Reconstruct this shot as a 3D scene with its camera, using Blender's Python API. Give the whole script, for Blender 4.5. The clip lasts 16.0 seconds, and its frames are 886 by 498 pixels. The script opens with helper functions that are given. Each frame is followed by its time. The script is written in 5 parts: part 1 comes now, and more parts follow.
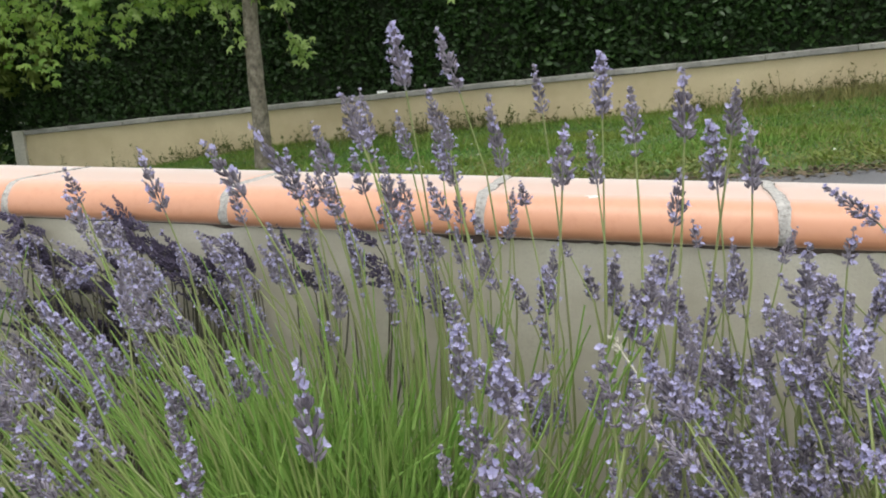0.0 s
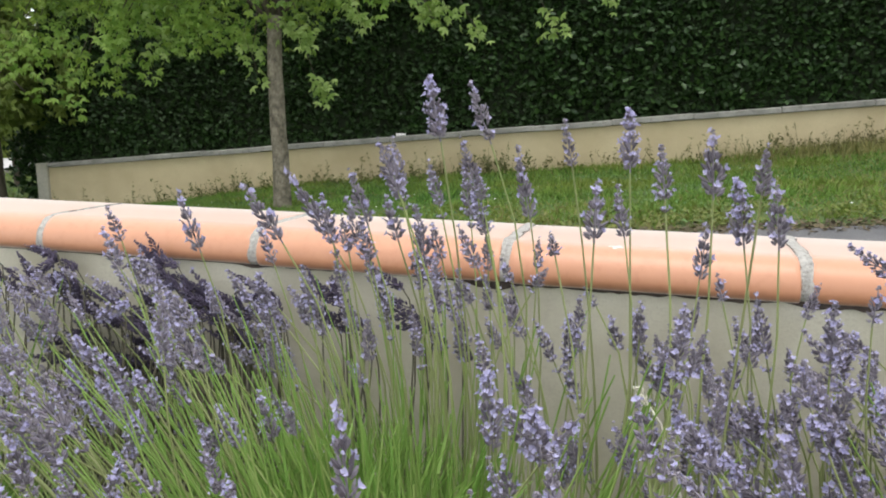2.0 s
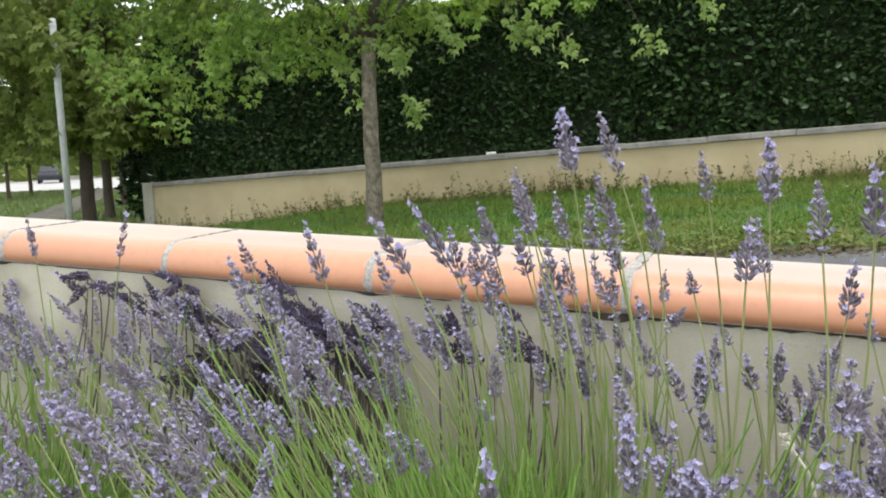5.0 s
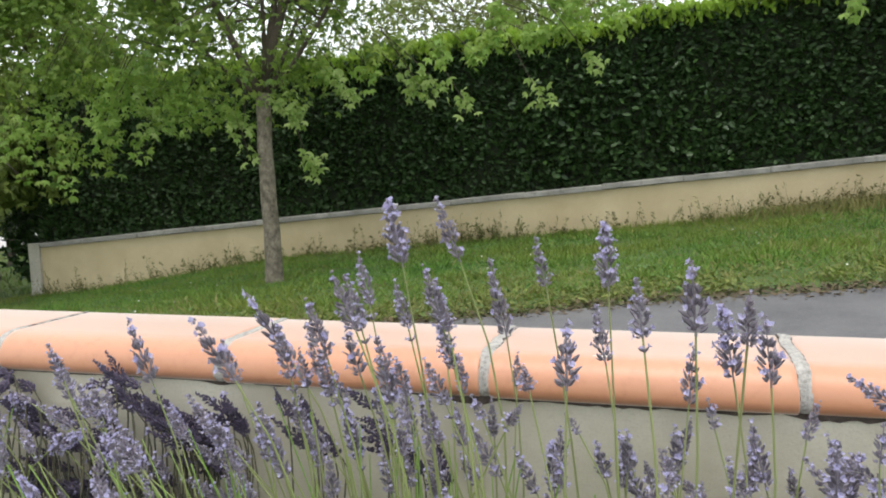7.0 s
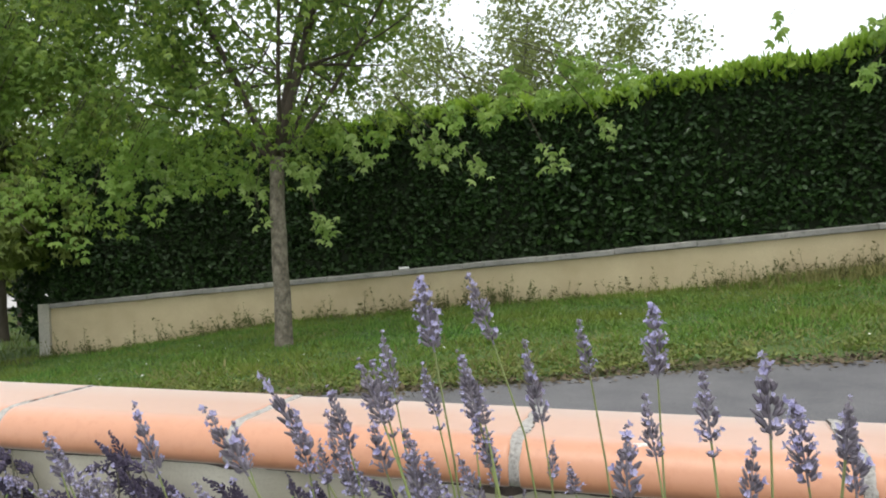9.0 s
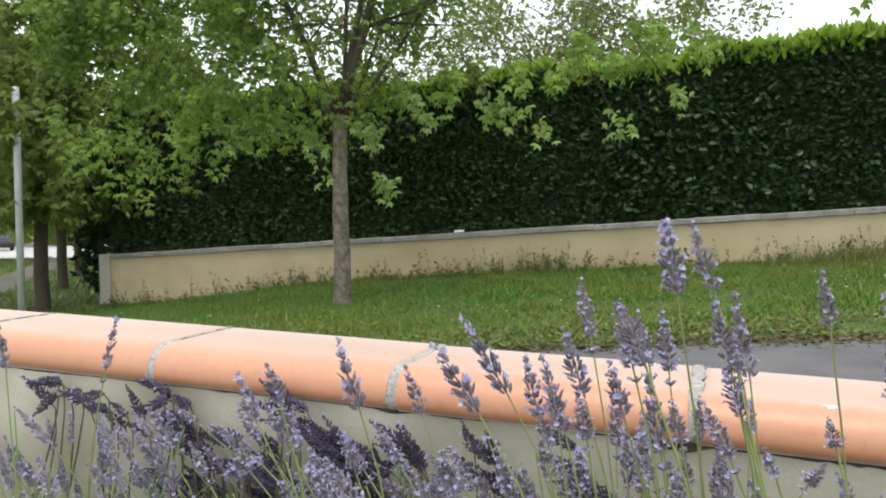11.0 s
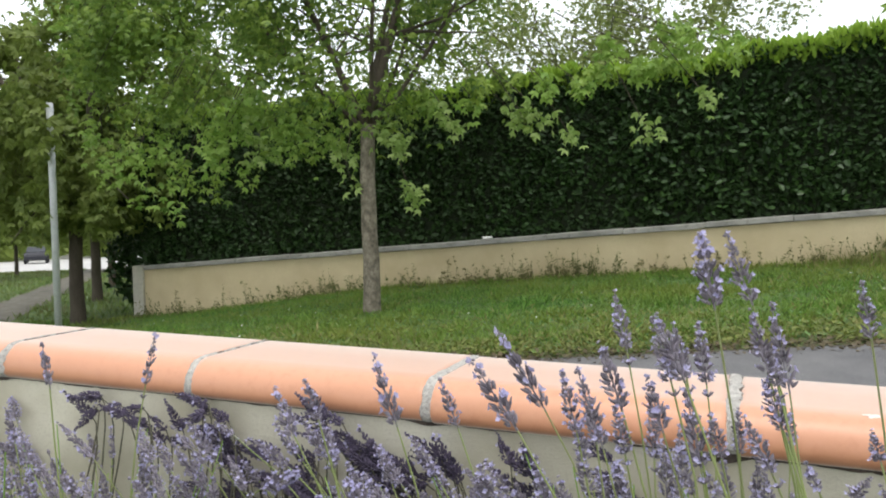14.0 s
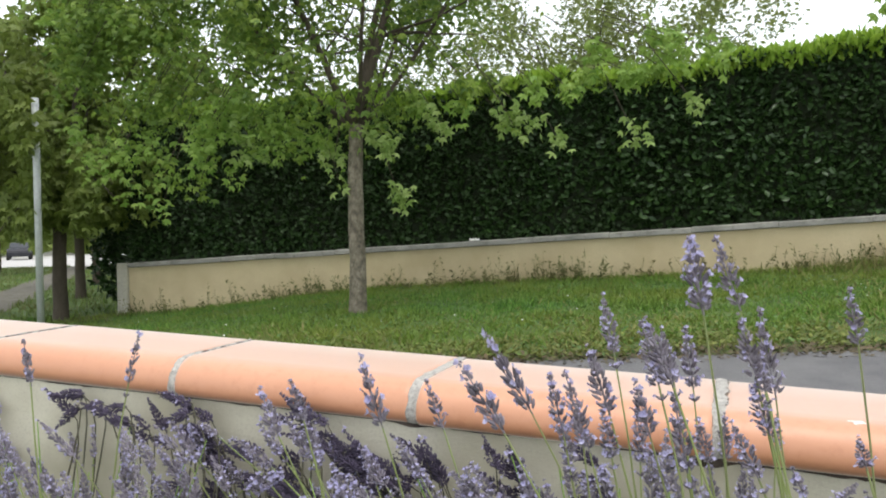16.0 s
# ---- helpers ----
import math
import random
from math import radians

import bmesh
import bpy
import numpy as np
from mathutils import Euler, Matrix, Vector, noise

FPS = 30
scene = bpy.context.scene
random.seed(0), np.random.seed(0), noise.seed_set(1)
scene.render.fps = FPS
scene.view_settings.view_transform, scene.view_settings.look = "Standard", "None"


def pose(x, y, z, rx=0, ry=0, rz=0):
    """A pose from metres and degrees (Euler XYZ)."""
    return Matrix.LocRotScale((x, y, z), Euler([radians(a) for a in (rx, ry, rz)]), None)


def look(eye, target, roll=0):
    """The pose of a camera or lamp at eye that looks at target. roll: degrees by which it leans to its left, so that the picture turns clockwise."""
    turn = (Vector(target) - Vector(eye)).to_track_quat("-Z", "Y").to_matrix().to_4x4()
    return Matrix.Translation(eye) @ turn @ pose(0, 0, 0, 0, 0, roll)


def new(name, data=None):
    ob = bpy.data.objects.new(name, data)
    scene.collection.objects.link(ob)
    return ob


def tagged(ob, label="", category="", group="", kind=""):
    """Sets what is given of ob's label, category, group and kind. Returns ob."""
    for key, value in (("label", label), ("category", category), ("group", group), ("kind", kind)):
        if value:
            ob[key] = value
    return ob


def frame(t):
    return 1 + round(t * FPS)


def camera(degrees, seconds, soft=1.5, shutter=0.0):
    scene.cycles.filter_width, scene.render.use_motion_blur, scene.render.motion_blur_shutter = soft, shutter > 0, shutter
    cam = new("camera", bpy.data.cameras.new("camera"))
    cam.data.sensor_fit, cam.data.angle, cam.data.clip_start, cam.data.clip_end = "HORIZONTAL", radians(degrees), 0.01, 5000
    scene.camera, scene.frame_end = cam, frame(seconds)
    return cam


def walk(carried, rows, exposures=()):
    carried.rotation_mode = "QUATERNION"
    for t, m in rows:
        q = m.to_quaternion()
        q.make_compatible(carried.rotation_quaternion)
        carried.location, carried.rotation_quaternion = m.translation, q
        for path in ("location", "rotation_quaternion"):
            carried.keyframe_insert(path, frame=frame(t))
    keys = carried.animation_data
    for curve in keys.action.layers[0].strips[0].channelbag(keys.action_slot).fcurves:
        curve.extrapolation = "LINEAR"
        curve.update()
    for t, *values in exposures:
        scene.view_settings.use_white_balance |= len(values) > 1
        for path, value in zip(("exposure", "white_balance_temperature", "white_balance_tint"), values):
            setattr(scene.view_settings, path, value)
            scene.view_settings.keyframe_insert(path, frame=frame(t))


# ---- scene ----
cam = camera(57.53, 16.0, soft=1.95)
# seconds, eye x y z, yaw, pitch, roll
ROWS = [
    (0.0, 0.7565, 0.1350, 0.9702, 16.287, -12.028, -2.532),
    (0.5, 0.7148, 0.1367, 0.9734, 16.117, -10.978, -0.426),
    (1.0, 0.7259, 0.1185, 0.9756, 18.336, -9.859, -0.145),
    (1.5, 0.7402, 0.1206, 0.9786, 16.778, -9.081, -0.912),
    (2.0, 0.7434, 0.1090, 0.9807, 17.127, -9.033, -1.084),
    (2.5, 0.7267, 0.0986, 0.9788, 19.926, -8.361, -1.430),
    (3.0, 0.7094, 0.0940, 0.9837, 22.029, -9.001, -1.023),
    (3.5, 0.6995, 0.0989, 0.9901, 22.473, -8.870, -0.931),
    (6.0, 0.6901, 0.1246, 1.0121, 23.399, -6.476, -1.866),
    (6.5, 0.7128, 0.1611, 1.0243, 22.382, -5.579, -2.621),
    (7.0, 0.7576, 0.1939, 1.0443, 16.742, -4.532, -2.795),
    (7.5, 0.7825, 0.2570, 1.0579, 13.866, -2.019, -3.170),
    (8.0, 0.7512, 0.2388, 1.0803, 12.248, -0.212, -1.845),
    (8.5, 0.7583, 0.2264, 1.0855, 18.395, 2.433, -2.346),
    (9.0, 0.7126, 0.2553, 1.0607, 17.208, -0.073, -2.419),
    (9.5, 0.6093, 0.2556, 1.0487, 12.943, -1.328, -1.247),
    (10.0, 0.5280, 0.2200, 1.0392, 17.623, -1.702, 0.536),
    (12.5, 0.5153, 0.2102, 1.0422, 21.348, -3.012, -1.226),
    (13.0, 0.5157, 0.2173, 1.0472, 21.586, -2.422, -1.953),
    (13.5, 0.5162, 0.2095, 1.0506, 21.331, -2.230, -1.697),
    (14.0, 0.5134, 0.2059, 1.0494, 22.215, -1.986, -1.420),
    (14.5, 0.5183, 0.2003, 1.0461, 21.757, -2.475, -1.141),
    (15.0, 0.5095, 0.1985, 1.0458, 21.758, -2.140, -0.836),
    (15.5, 0.5086, 0.2106, 1.0445, 21.538, -1.841, -0.563),
    (16.0, 0.5094, 0.2100, 1.0486, 21.266, -1.894, -0.624),
]
walk(cam, [(t, pose(x, y, z, 90 + pitch, 0, yaw) @ pose(0, 0, 0, 0, 0, roll)) for t, x, y, z, yaw, pitch, roll in ROWS],
     [(0.0, 0.06), (2.0, 0.13), (3.5, 0.22), (6.0, 0.22), (6.5, 0.2), (7.0, 0.11), (7.5, 0.12), (8.5, -0.05), (9.0, -0.05), (9.5, 0.02), (10.0, 0.06), (16.0, 0.09)])

# ---- light ----
world = bpy.data.worlds.new("overcast_sky")
scene.world = world
world.use_nodes = True
wn = world.node_tree.nodes
sky = wn.new("ShaderNodeTexSky")
sky.sky_type = 'NISHITA'
sky.sun_disc = False
sky.sun_elevation = radians(75)
sky.sun_rotation = radians(165)
sky.air_density = 1.0
sky.dust_density = 5.0
sky.ozone_density = 0.6
# thin bright cloud over the clear sky
veil = wn.new("ShaderNodeMix")
veil.data_type = 'RGBA'
veil.inputs["Factor"].default_value = 0.8
veil.inputs[7].default_value = (8.9, 9.2, 9.6, 1)
world.node_tree.links.new(sky.outputs[0], veil.inputs[6])
wn["Background"].inputs["Strength"].default_value = 0.18
world.node_tree.links.new(veil.outputs[2], wn["Background"].inputs["Color"])
sun_data = bpy.data.lights.new("sun", 'SUN')
sun_data.energy = 1.1
sun_data.angle = radians(25)
sun_data.color = (1.0, 0.97, 0.93)
sun = new("sun", sun_data)
SUN_UP, SUN_TURN = radians(75), radians(165)
toward = Vector((math.cos(SUN_UP) * math.sin(SUN_TURN), math.cos(SUN_UP) * math.cos(SUN_TURN), math.sin(SUN_UP)))
sun.matrix_world = look(toward * 30, (0, 0, 0))


# ---- materials ----
def ramp_mix(nt, fac, a, b):
    mix = nt.nodes.new("ShaderNodeMix")
    mix.data_type = 'RGBA'
    nt.links.new(fac, mix.inputs["Factor"])
    for sock, c in ((6, a), (7, b)):
        if isinstance(c, tuple):
            mix.inputs[sock].default_value = (*c, 1)
        else:
            nt.links.new(c, mix.inputs[sock])
    return mix.outputs[2]


def spread(nt, value, lo, hi):
    m = nt.nodes.new("ShaderNodeMapRange")
    m.inputs[1].default_value, m.inputs[2].default_value = lo, hi
    nt.links.new(value, m.inputs[0])
    return m.outputs[0]


def noise_tex(nt, scale, detail=4.0, rough=0.55, stretch=(1, 1, 1)):
    co = nt.nodes.new("ShaderNodeTexCoord")
    mp = nt.nodes.new("ShaderNodeMapping")
    mp.inputs["Scale"].default_value = stretch
    nt.links.new(co.outputs["Object"], mp.inputs["Vector"])
    n = nt.nodes.new("ShaderNodeTexNoise")
    n.inputs["Scale"].default_value, n.inputs["Detail"].default_value, n.inputs["Roughness"].default_value = scale, detail, rough
    nt.links.new(mp.outputs[0], n.inputs["Vector"])
    return n.outputs["Fac"]


def material(name, a, b, big=3.0, c=None, fine=60.0, roughness=0.8, bump=0.3, depth=0.002, stretch=(1, 1, 1), specular=0.4):
    """Two colours mixed by large patches, a third by fine grain, and a bump of that grain."""
    m = bpy.data.materials.new(name)
    m.use_nodes = True
    nt = m.node_tree
    bsdf = nt.nodes["Principled BSDF"]
    large = spread(nt, noise_tex(nt, big, 4, stretch=stretch), 0.32, 0.68)
    col = ramp_mix(nt, large, a, b)
    grain = noise_tex(nt, fine, 6, 0.65, stretch)
    col = ramp_mix(nt, spread(nt, grain, 0.5, 0.78), col, c or tuple(0.7 * v for v in a))
    nt.links.new(col, bsdf.inputs["Base Color"])
    bsdf.inputs["Roughness"].default_value = roughness
    bsdf.inputs["Specular IOR Level"].default_value = specular
    if bump:
        bn = nt.nodes.new("ShaderNodeBump")
        bn.inputs["Strength"].default_value, bn.inputs["Distance"].default_value = bump, depth
        nt.links.new(grain, bn.inputs["Height"])
        nt.links.new(bn.outputs[0], bsdf.inputs["Normal"])
    return m


def leaf_material(name, dark, light, tip=None, roughness=0.5, through_light=0.3, island=True, specular=0.4, patch_scale=1.3):
    """Each leaf takes its own tone; some light passes through."""
    m = bpy.data.materials.new(name)
    m.use_nodes = True
    nt = m.node_tree
    bsdf = nt.nodes["Principled BSDF"]
    if island:
        geo = nt.nodes.new("ShaderNodeNewGeometry")
        rnd = geo.outputs["Random Per Island"]
    else:
        info = nt.nodes.new("ShaderNodeObjectInfo")
        rnd = info.outputs["Random"]
    col = ramp_mix(nt, rnd, dark, light)
    patch = spread(nt, noise_tex(nt, patch_scale, 3), 0.35, 0.7)
    col = ramp_mix(nt, patch, col, tip or tuple(0.75 * v for v in dark))
    nt.links.new(col, bsdf.inputs["Base Color"])
    bsdf.inputs["Roughness"].default_value = roughness
    bsdf.inputs["Specular IOR Level"].default_value = specular
    if through_light:
        tr = nt.nodes.new("ShaderNodeBsdfTranslucent")
        nt.links.new(col, tr.inputs["Color"])
        mx = nt.nodes.new("ShaderNodeMixShader")
        mx.inputs[0].default_value = through_light
        nt.links.new(bsdf.outputs[0], mx.inputs[1])
        nt.links.new(tr.outputs[0], mx.inputs[2])
        nt.links.new(mx.outputs[0], nt.nodes["Material Output"].inputs["Surface"])
    return m


TERRACOTTA = material("glazed_terracotta", (0.555, 0.245, 0.122), (0.61, 0.285, 0.155), 2.5, (0.525, 0.225, 0.112), 60, 0.5, 0.03, 0.0004, specular=0.5)
# sheen and coat whiten the tiles at grazing angles, for the glare on top
TERRACOTTA.node_tree.nodes["Principled BSDF"].inputs["Sheen Weight"].default_value = 1.0
TERRACOTTA.node_tree.nodes["Principled BSDF"].inputs["Sheen Tint"].default_value = (1, 0.97, 0.9, 1)
TERRACOTTA.node_tree.nodes["Principled BSDF"].inputs["Sheen Roughness"].default_value = 0.36
TERRACOTTA.node_tree.nodes["Principled BSDF"].inputs["Coat Weight"].default_value = 0.7
TERRACOTTA.node_tree.nodes["Principled BSDF"].inputs["Coat Roughness"].default_value = 0.38
# dark brown of dirty joints, also the shade painted under the coping
DIRT_AND_SHADE = material("dirt_and_shade", (0.06, 0.046, 0.038), (0.115, 0.09, 0.072), 60, (0.04, 0.032, 0.027), 160, 0.95, 0.6, 0.003)
MORTAR = material("mortar", (0.35, 0.335, 0.305), (0.56, 0.535, 0.485), 90, (0.13, 0.122, 0.11), 190, 0.95, 0.9, 0.004)
BED_RENDER = material("beige_render", (0.435, 0.405, 0.3), (0.605, 0.58, 0.465), 6.0, (0.455, 0.425, 0.335), 220, 0.92, 0.5, 0.002)
WALL_RENDER = material("yellow_render", (0.49, 0.4, 0.24), (0.61, 0.515, 0.325), 1.6, (0.45, 0.385, 0.24), 120, 0.92, 0.4, 0.003)
CAP_STONE = material("grey_concrete", (0.22, 0.215, 0.195), (0.4, 0.385, 0.35), 3.0, (0.09, 0.088, 0.08), 12, 0.9, 0.5, 0.004)
POST_STONE = material("pale_concrete", (0.42, 0.4, 0.33), (0.54, 0.51, 0.42), 4.0, (0.3, 0.285, 0.235), 40, 0.9, 0.4, 0.003)
ASPHALT = material("asphalt", (0.092, 0.092, 0.097), (0.155, 0.153, 0.153), 2.2, (0.3, 0.29, 0.275), 150, 0.9, 0.7, 0.004)
SOIL = material("soil", (0.09, 0.06, 0.04), (0.14, 0.1, 0.07), 5, (0.2, 0.16, 0.11), 70, 0.95, 0.9, 0.01)
TURF = material("turf", (0.05, 0.1, 0.02), (0.09, 0.14, 0.03), 1.5, (0.12, 0.1, 0.05), 45, 0.95, 0.8, 0.01)
FAR_STREET = material("pale_street", (0.4, 0.39, 0.37), (0.5, 0.49, 0.46), 0.5, (0.34, 0.33, 0.31), 20, 0.9, 0)
GRAVEL_PATH = material("gravel_path", (0.075, 0.07, 0.05), (0.15, 0.135, 0.11), 2.5, (0.06, 0.075, 0.035), 9, 0.95, 0.8, 0.02)
BARK = material("bark", (0.1, 0.086, 0.06), (0.31, 0.275, 0.205), 16, (0.06, 0.05, 0.04), 36, 0.92, 1.0, 0.02, (1, 1, 0.75))
DARK_BARK = material("dark_bark", (0.06, 0.048, 0.035), (0.115, 0.095, 0.07), 6, (0.05, 0.04, 0.03), 45, 0.92, 0.9, 0.01, (1, 1, 0.35))
STEEL = material("galvanised_steel", (0.58, 0.6, 0.61), (0.68, 0.7, 0.7), 9, (0.42, 0.43, 0.44), 40, 0.45, 0.05, 0.001)
STEEL.node_tree.nodes["Principled BSDF"].inputs["Metallic"].default_value = 0.15
LAUREL = leaf_material("laurel_leaf", (0.014, 0.037, 0.009), (0.037, 0.085, 0.018), (0.02, 0.044, 0.01), 0.48, 0.12, specular=0.28)
LAUREL_ONE = leaf_material("single_laurel_leaf", (0.016, 0.042, 0.01), (0.055, 0.115, 0.025), (0.025, 0.06, 0.014), 0.4, 0.12, island=False)
LAUREL_YOUNG = leaf_material("young_laurel_leaf", (0.2, 0.35, 0.04), (0.42, 0.57, 0.085), (0.28, 0.43, 0.055), 0.4, 0.42)
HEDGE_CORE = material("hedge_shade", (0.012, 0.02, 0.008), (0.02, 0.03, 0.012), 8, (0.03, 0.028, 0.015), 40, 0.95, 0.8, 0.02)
MAPLE = leaf_material("maple_leaf", (0.058, 0.127, 0.026), (0.36, 0.48, 0.085), (0.15, 0.245, 0.045), 0.5, 0.48)
MAPLE_SPRIG = leaf_material("maple_sprig_leaf", (0.2, 0.32, 0.065), (0.4, 0.5, 0.18), (0.28, 0.4, 0.11), 0.5, 0.4, island=False)
MAPLE_YOUNG = leaf_material("young_maple_leaf", (0.14, 0.28, 0.045), (0.39, 0.52, 0.125), (0.25, 0.39, 0.075), 0.5, 0.42)
STREET_LEAF = leaf_material("street_tree_leaf", (0.12, 0.175, 0.035), (0.26, 0.33, 0.075), (0.17, 0.22, 0.045), 0.55, 0.4)
BIRCH_LEAF = leaf_material("birch_leaf", (0.12, 0.155, 0.045), (0.34, 0.41, 0.12), (0.2, 0.25, 0.07), 0.5, 0.38)
GRASS = leaf_material("grass_blade", (0.036, 0.11, 0.016), (0.2, 0.38, 0.065), (0.22, 0.265, 0.045), 0.6, 0.3, patch_scale=0.55)
# grass colour darkened for the shade of the street trees
SHADED_VERGE = leaf_material("shaded_verge_blade", (0.05, 0.11, 0.02), (0.19, 0.29, 0.06), (0.15, 0.15, 0.055), 0.6, 0.25, patch_scale=0.7)
DRY_GRASS = leaf_material("dry_grass_blade", (0.17, 0.19, 0.06), (0.38, 0.34, 0.13), (0.24, 0.23, 0.085), 0.7, 0.25, patch_scale=2.0)
BROAD_WEED = leaf_material("broad_weed_leaf", (0.06, 0.105, 0.02), (0.27, 0.3, 0.07), (0.15, 0.16, 0.04), 0.6, 0.25)
DEAD_LEAF = leaf_material("dead_leaf", (0.05, 0.04, 0.028), (0.2, 0.15, 0.085), (0.1, 0.085, 0.045), 0.8, 0.1)
DRY_WEED = leaf_material("dry_weed", (0.09, 0.088, 0.036), (0.23, 0.205, 0.085), (0.125, 0.15, 0.05), 0.7, 0.25)
STEM = leaf_material("lavender_stem", (0.27, 0.32, 0.13), (0.31, 0.41, 0.12), (0.4, 0.42, 0.2), 0.6, 0.3, island=False)
STEM_YOUNG = leaf_material("young_lavender_stem", (0.21, 0.34, 0.07), (0.44, 0.53, 0.19), (0.23, 0.43, 0.08), 0.6, 0.32)
LAV_LEAF = leaf_material("lavender_leaf", (0.14, 0.28, 0.05), (0.31, 0.45, 0.12), (0.2, 0.36, 0.07), 0.6, 0.3)
CALYX = leaf_material("lavender_calyx", (0.095, 0.084, 0.104), (0.44, 0.4, 0.46), (0.245, 0.217, 0.256), 0.75, 0.15)
# dark copies of the calyx and stem colours, painted for heads in shade
SHADE_CALYX = leaf_material("shaded_lavender_calyx", (0.05, 0.041, 0.07), (0.14, 0.115, 0.18), (0.08, 0.066, 0.1), 0.8, 0.1)
SHADE_STEM = leaf_material("shaded_lavender_stem", (0.075, 0.075, 0.05), (0.12, 0.11, 0.07), (0.09, 0.085, 0.06), 0.8, 0.05, island=False)
PETAL_WHITE = material("white_petal", (0.75, 0.75, 0.7), (0.8, 0.8, 0.76), 3, (0.7, 0.7, 0.62), 60, 0.7, 0)
CLOVER = leaf_material("clover_leaf", (0.04, 0.11, 0.028), (0.17, 0.31, 0.1), (0.13, 0.21, 0.06), 0.6, 0.25)
COROLLA = leaf_material("lavender_corolla", (0.36, 0.34, 0.55), (0.66, 0.63, 0.85), (0.47, 0.45, 0.66), 0.6, 0.35)


# ---- building ----
def mesh_of(name, verts, faces, mats, smooth=False, slots=None):
    me = bpy.data.meshes.new(name)
    me.from_pydata([tuple(map(float, v)) for v in verts] if not isinstance(verts, np.ndarray) else verts.tolist(), [], faces if isinstance(faces, list) else faces.tolist())
    for m in mats if isinstance(mats, (list, tuple)) else [mats]:
        me.materials.append(m)
    if slots is not None:
        me.polygons.foreach_set("material_index", np.asarray(slots, dtype=np.int32))
    if smooth:
        me.polygons.foreach_set("use_smooth", np.ones(len(me.polygons), dtype=bool))
    me.update()
    return me


def piece(name, mesh, parent=None, label=""):
    ob = new(name, mesh)
    if parent is not None:
        ob.parent = parent
    if label:
        tagged(ob, label)
    return ob


def thing(name, at, label, category, group="", kind=""):
    ob = new(name)
    ob.location = at
    ob.empty_display_size = 0.1
    return tagged(ob, label, category, group, kind)


def tube(path, radii, sides=8, cap=True):
    """Vertices and faces of a tapered tube along a path."""
    path = [Vector(p) for p in path]
    vs, fs = [], []
    ref = Vector((0.3, 1, 0.1)).normalized()
    for i, p in enumerate(path):
        d = (path[min(i + 1, len(path) - 1)] - path[max(i - 1, 0)]).normalized()
        u = d.cross(ref).normalized()
        v = d.cross(u)
        for k in range(sides):
            a = 2 * math.pi * k / sides
            vs.append(p + radii[i] * (math.cos(a) * u + math.sin(a) * v))
    for i in range(len(path) - 1):
        for k in range(sides):
            a, b = i * sides + k, i * sides + (k + 1) % sides
            fs.append([a, b, b + sides, a + sides])
    if cap:
        fs.append(list(range(sides))[::-1])
        fs.append(list(range((len(path) - 1) * sides, len(path) * sides)))
    return vs, fs


def joined(parts):
    vs, fs = [], []
    for v, f in parts:
        n = len(vs)
        vs += list(v)
        fs += [[i + n for i in q] for q in f]
    return vs, fs


def basis(direction, up):
    """Frames (k,3,3) whose rows are side, direction, normal for many leaves at once."""
    d = direction / np.linalg.norm(direction, axis=1, keepdims=True)
    s = np.cross(d, up)
    s /= np.linalg.norm(s, axis=1, keepdims=True) + 1e-9
    n = np.cross(s, d)
    return np.stack([s, d, n], axis=1)


def scatter(template, faces, centres, frames, sizes):
    """Copies of a small leaf shape (n,3) at many places, as one array of vertices and faces."""
    t = np.asarray(template)
    v = np.einsum("nk,mkj->mnj", t, frames) * sizes[:, None, None] + centres[:, None, :]
    m, n = len(centres), len(t)
    out = []
    off = (np.arange(m) * n)[:, None]
    for f in faces:
        out.append(off + np.asarray(f)[None, :])
    return v.reshape(-1, 3), [row for block in out for row in block.tolist()]


OVAL = [(0, 0, 0), (-0.2, 0.35, 0.05), (0.2, 0.35, 0.05), (-0.17, 0.7, 0.03), (0.17, 0.7, 0.03), (0, 1, -0.05), (0, 0.5, -0.02)]
BROAD = [(1.5 * a, b, c) for a, b, c in OVAL]
OVAL_F = [[0, 6, 1], [0, 2, 6], [1, 6, 5, 3], [6, 2, 4, 5]]
LOBED = [(0, 0, 0), (-0.21, 0.45, 0.05), (0.21, 0.45, 0.05), (0, 1, -0.1),
         (-0.5, 0.1, -0.02), (-0.16, 0.45, 0.04), (-0.74, 0.58, -0.1),
         (0.5, 0.1, -0.02), (0.16, 0.45, 0.04), (0.74, 0.58, -0.1)]
LOBED = [(0.82 * a, b, c) for a, b, c in LOBED]
LOBED_F = [[0, 2, 3, 1], [0, 5, 6, 4], [0, 7, 9, 8]]
BLADE = [(-0.045, 0, 0), (0.045, 0, 0), (0.03, 0.6, 0.06), (-0.03, 0.6, 0.06), (0, 1, 0.22)]
BLADE_F = [[0, 1, 2, 3], [3, 2, 4]]


def rand_dirs(n, rng):
    v = rng.normal(size=(n, 3))
    return v / np.linalg.norm(v, axis=1, keepdims=True)


# ---- setting ----
def ground_z(x, y):
    """The street falls gently along its length."""
    slope = np.tanh(x / 45) * 45
    # a shallow dip towards the path
    k = np.clip((-3.8 - x) / 5.8, 0, 1)
    q = np.clip((-4.4 - x) / 5.4, 0, 1)
    dip = 0.14 * k * k * (3 - 2 * k) + 0.16 * q * q * (3 - 2 * q)
    return 0.35 + 0.057 * slope + 0.024 * np.clip(y - 11.28, -10, 20) - dip


def edge_y(x):
    """Edge between asphalt and lawn."""
    return 5.45 + 0.1 * x + 0.05 * math.sin(2.3 * x) + 0.02 * math.sin(7.1 * x)


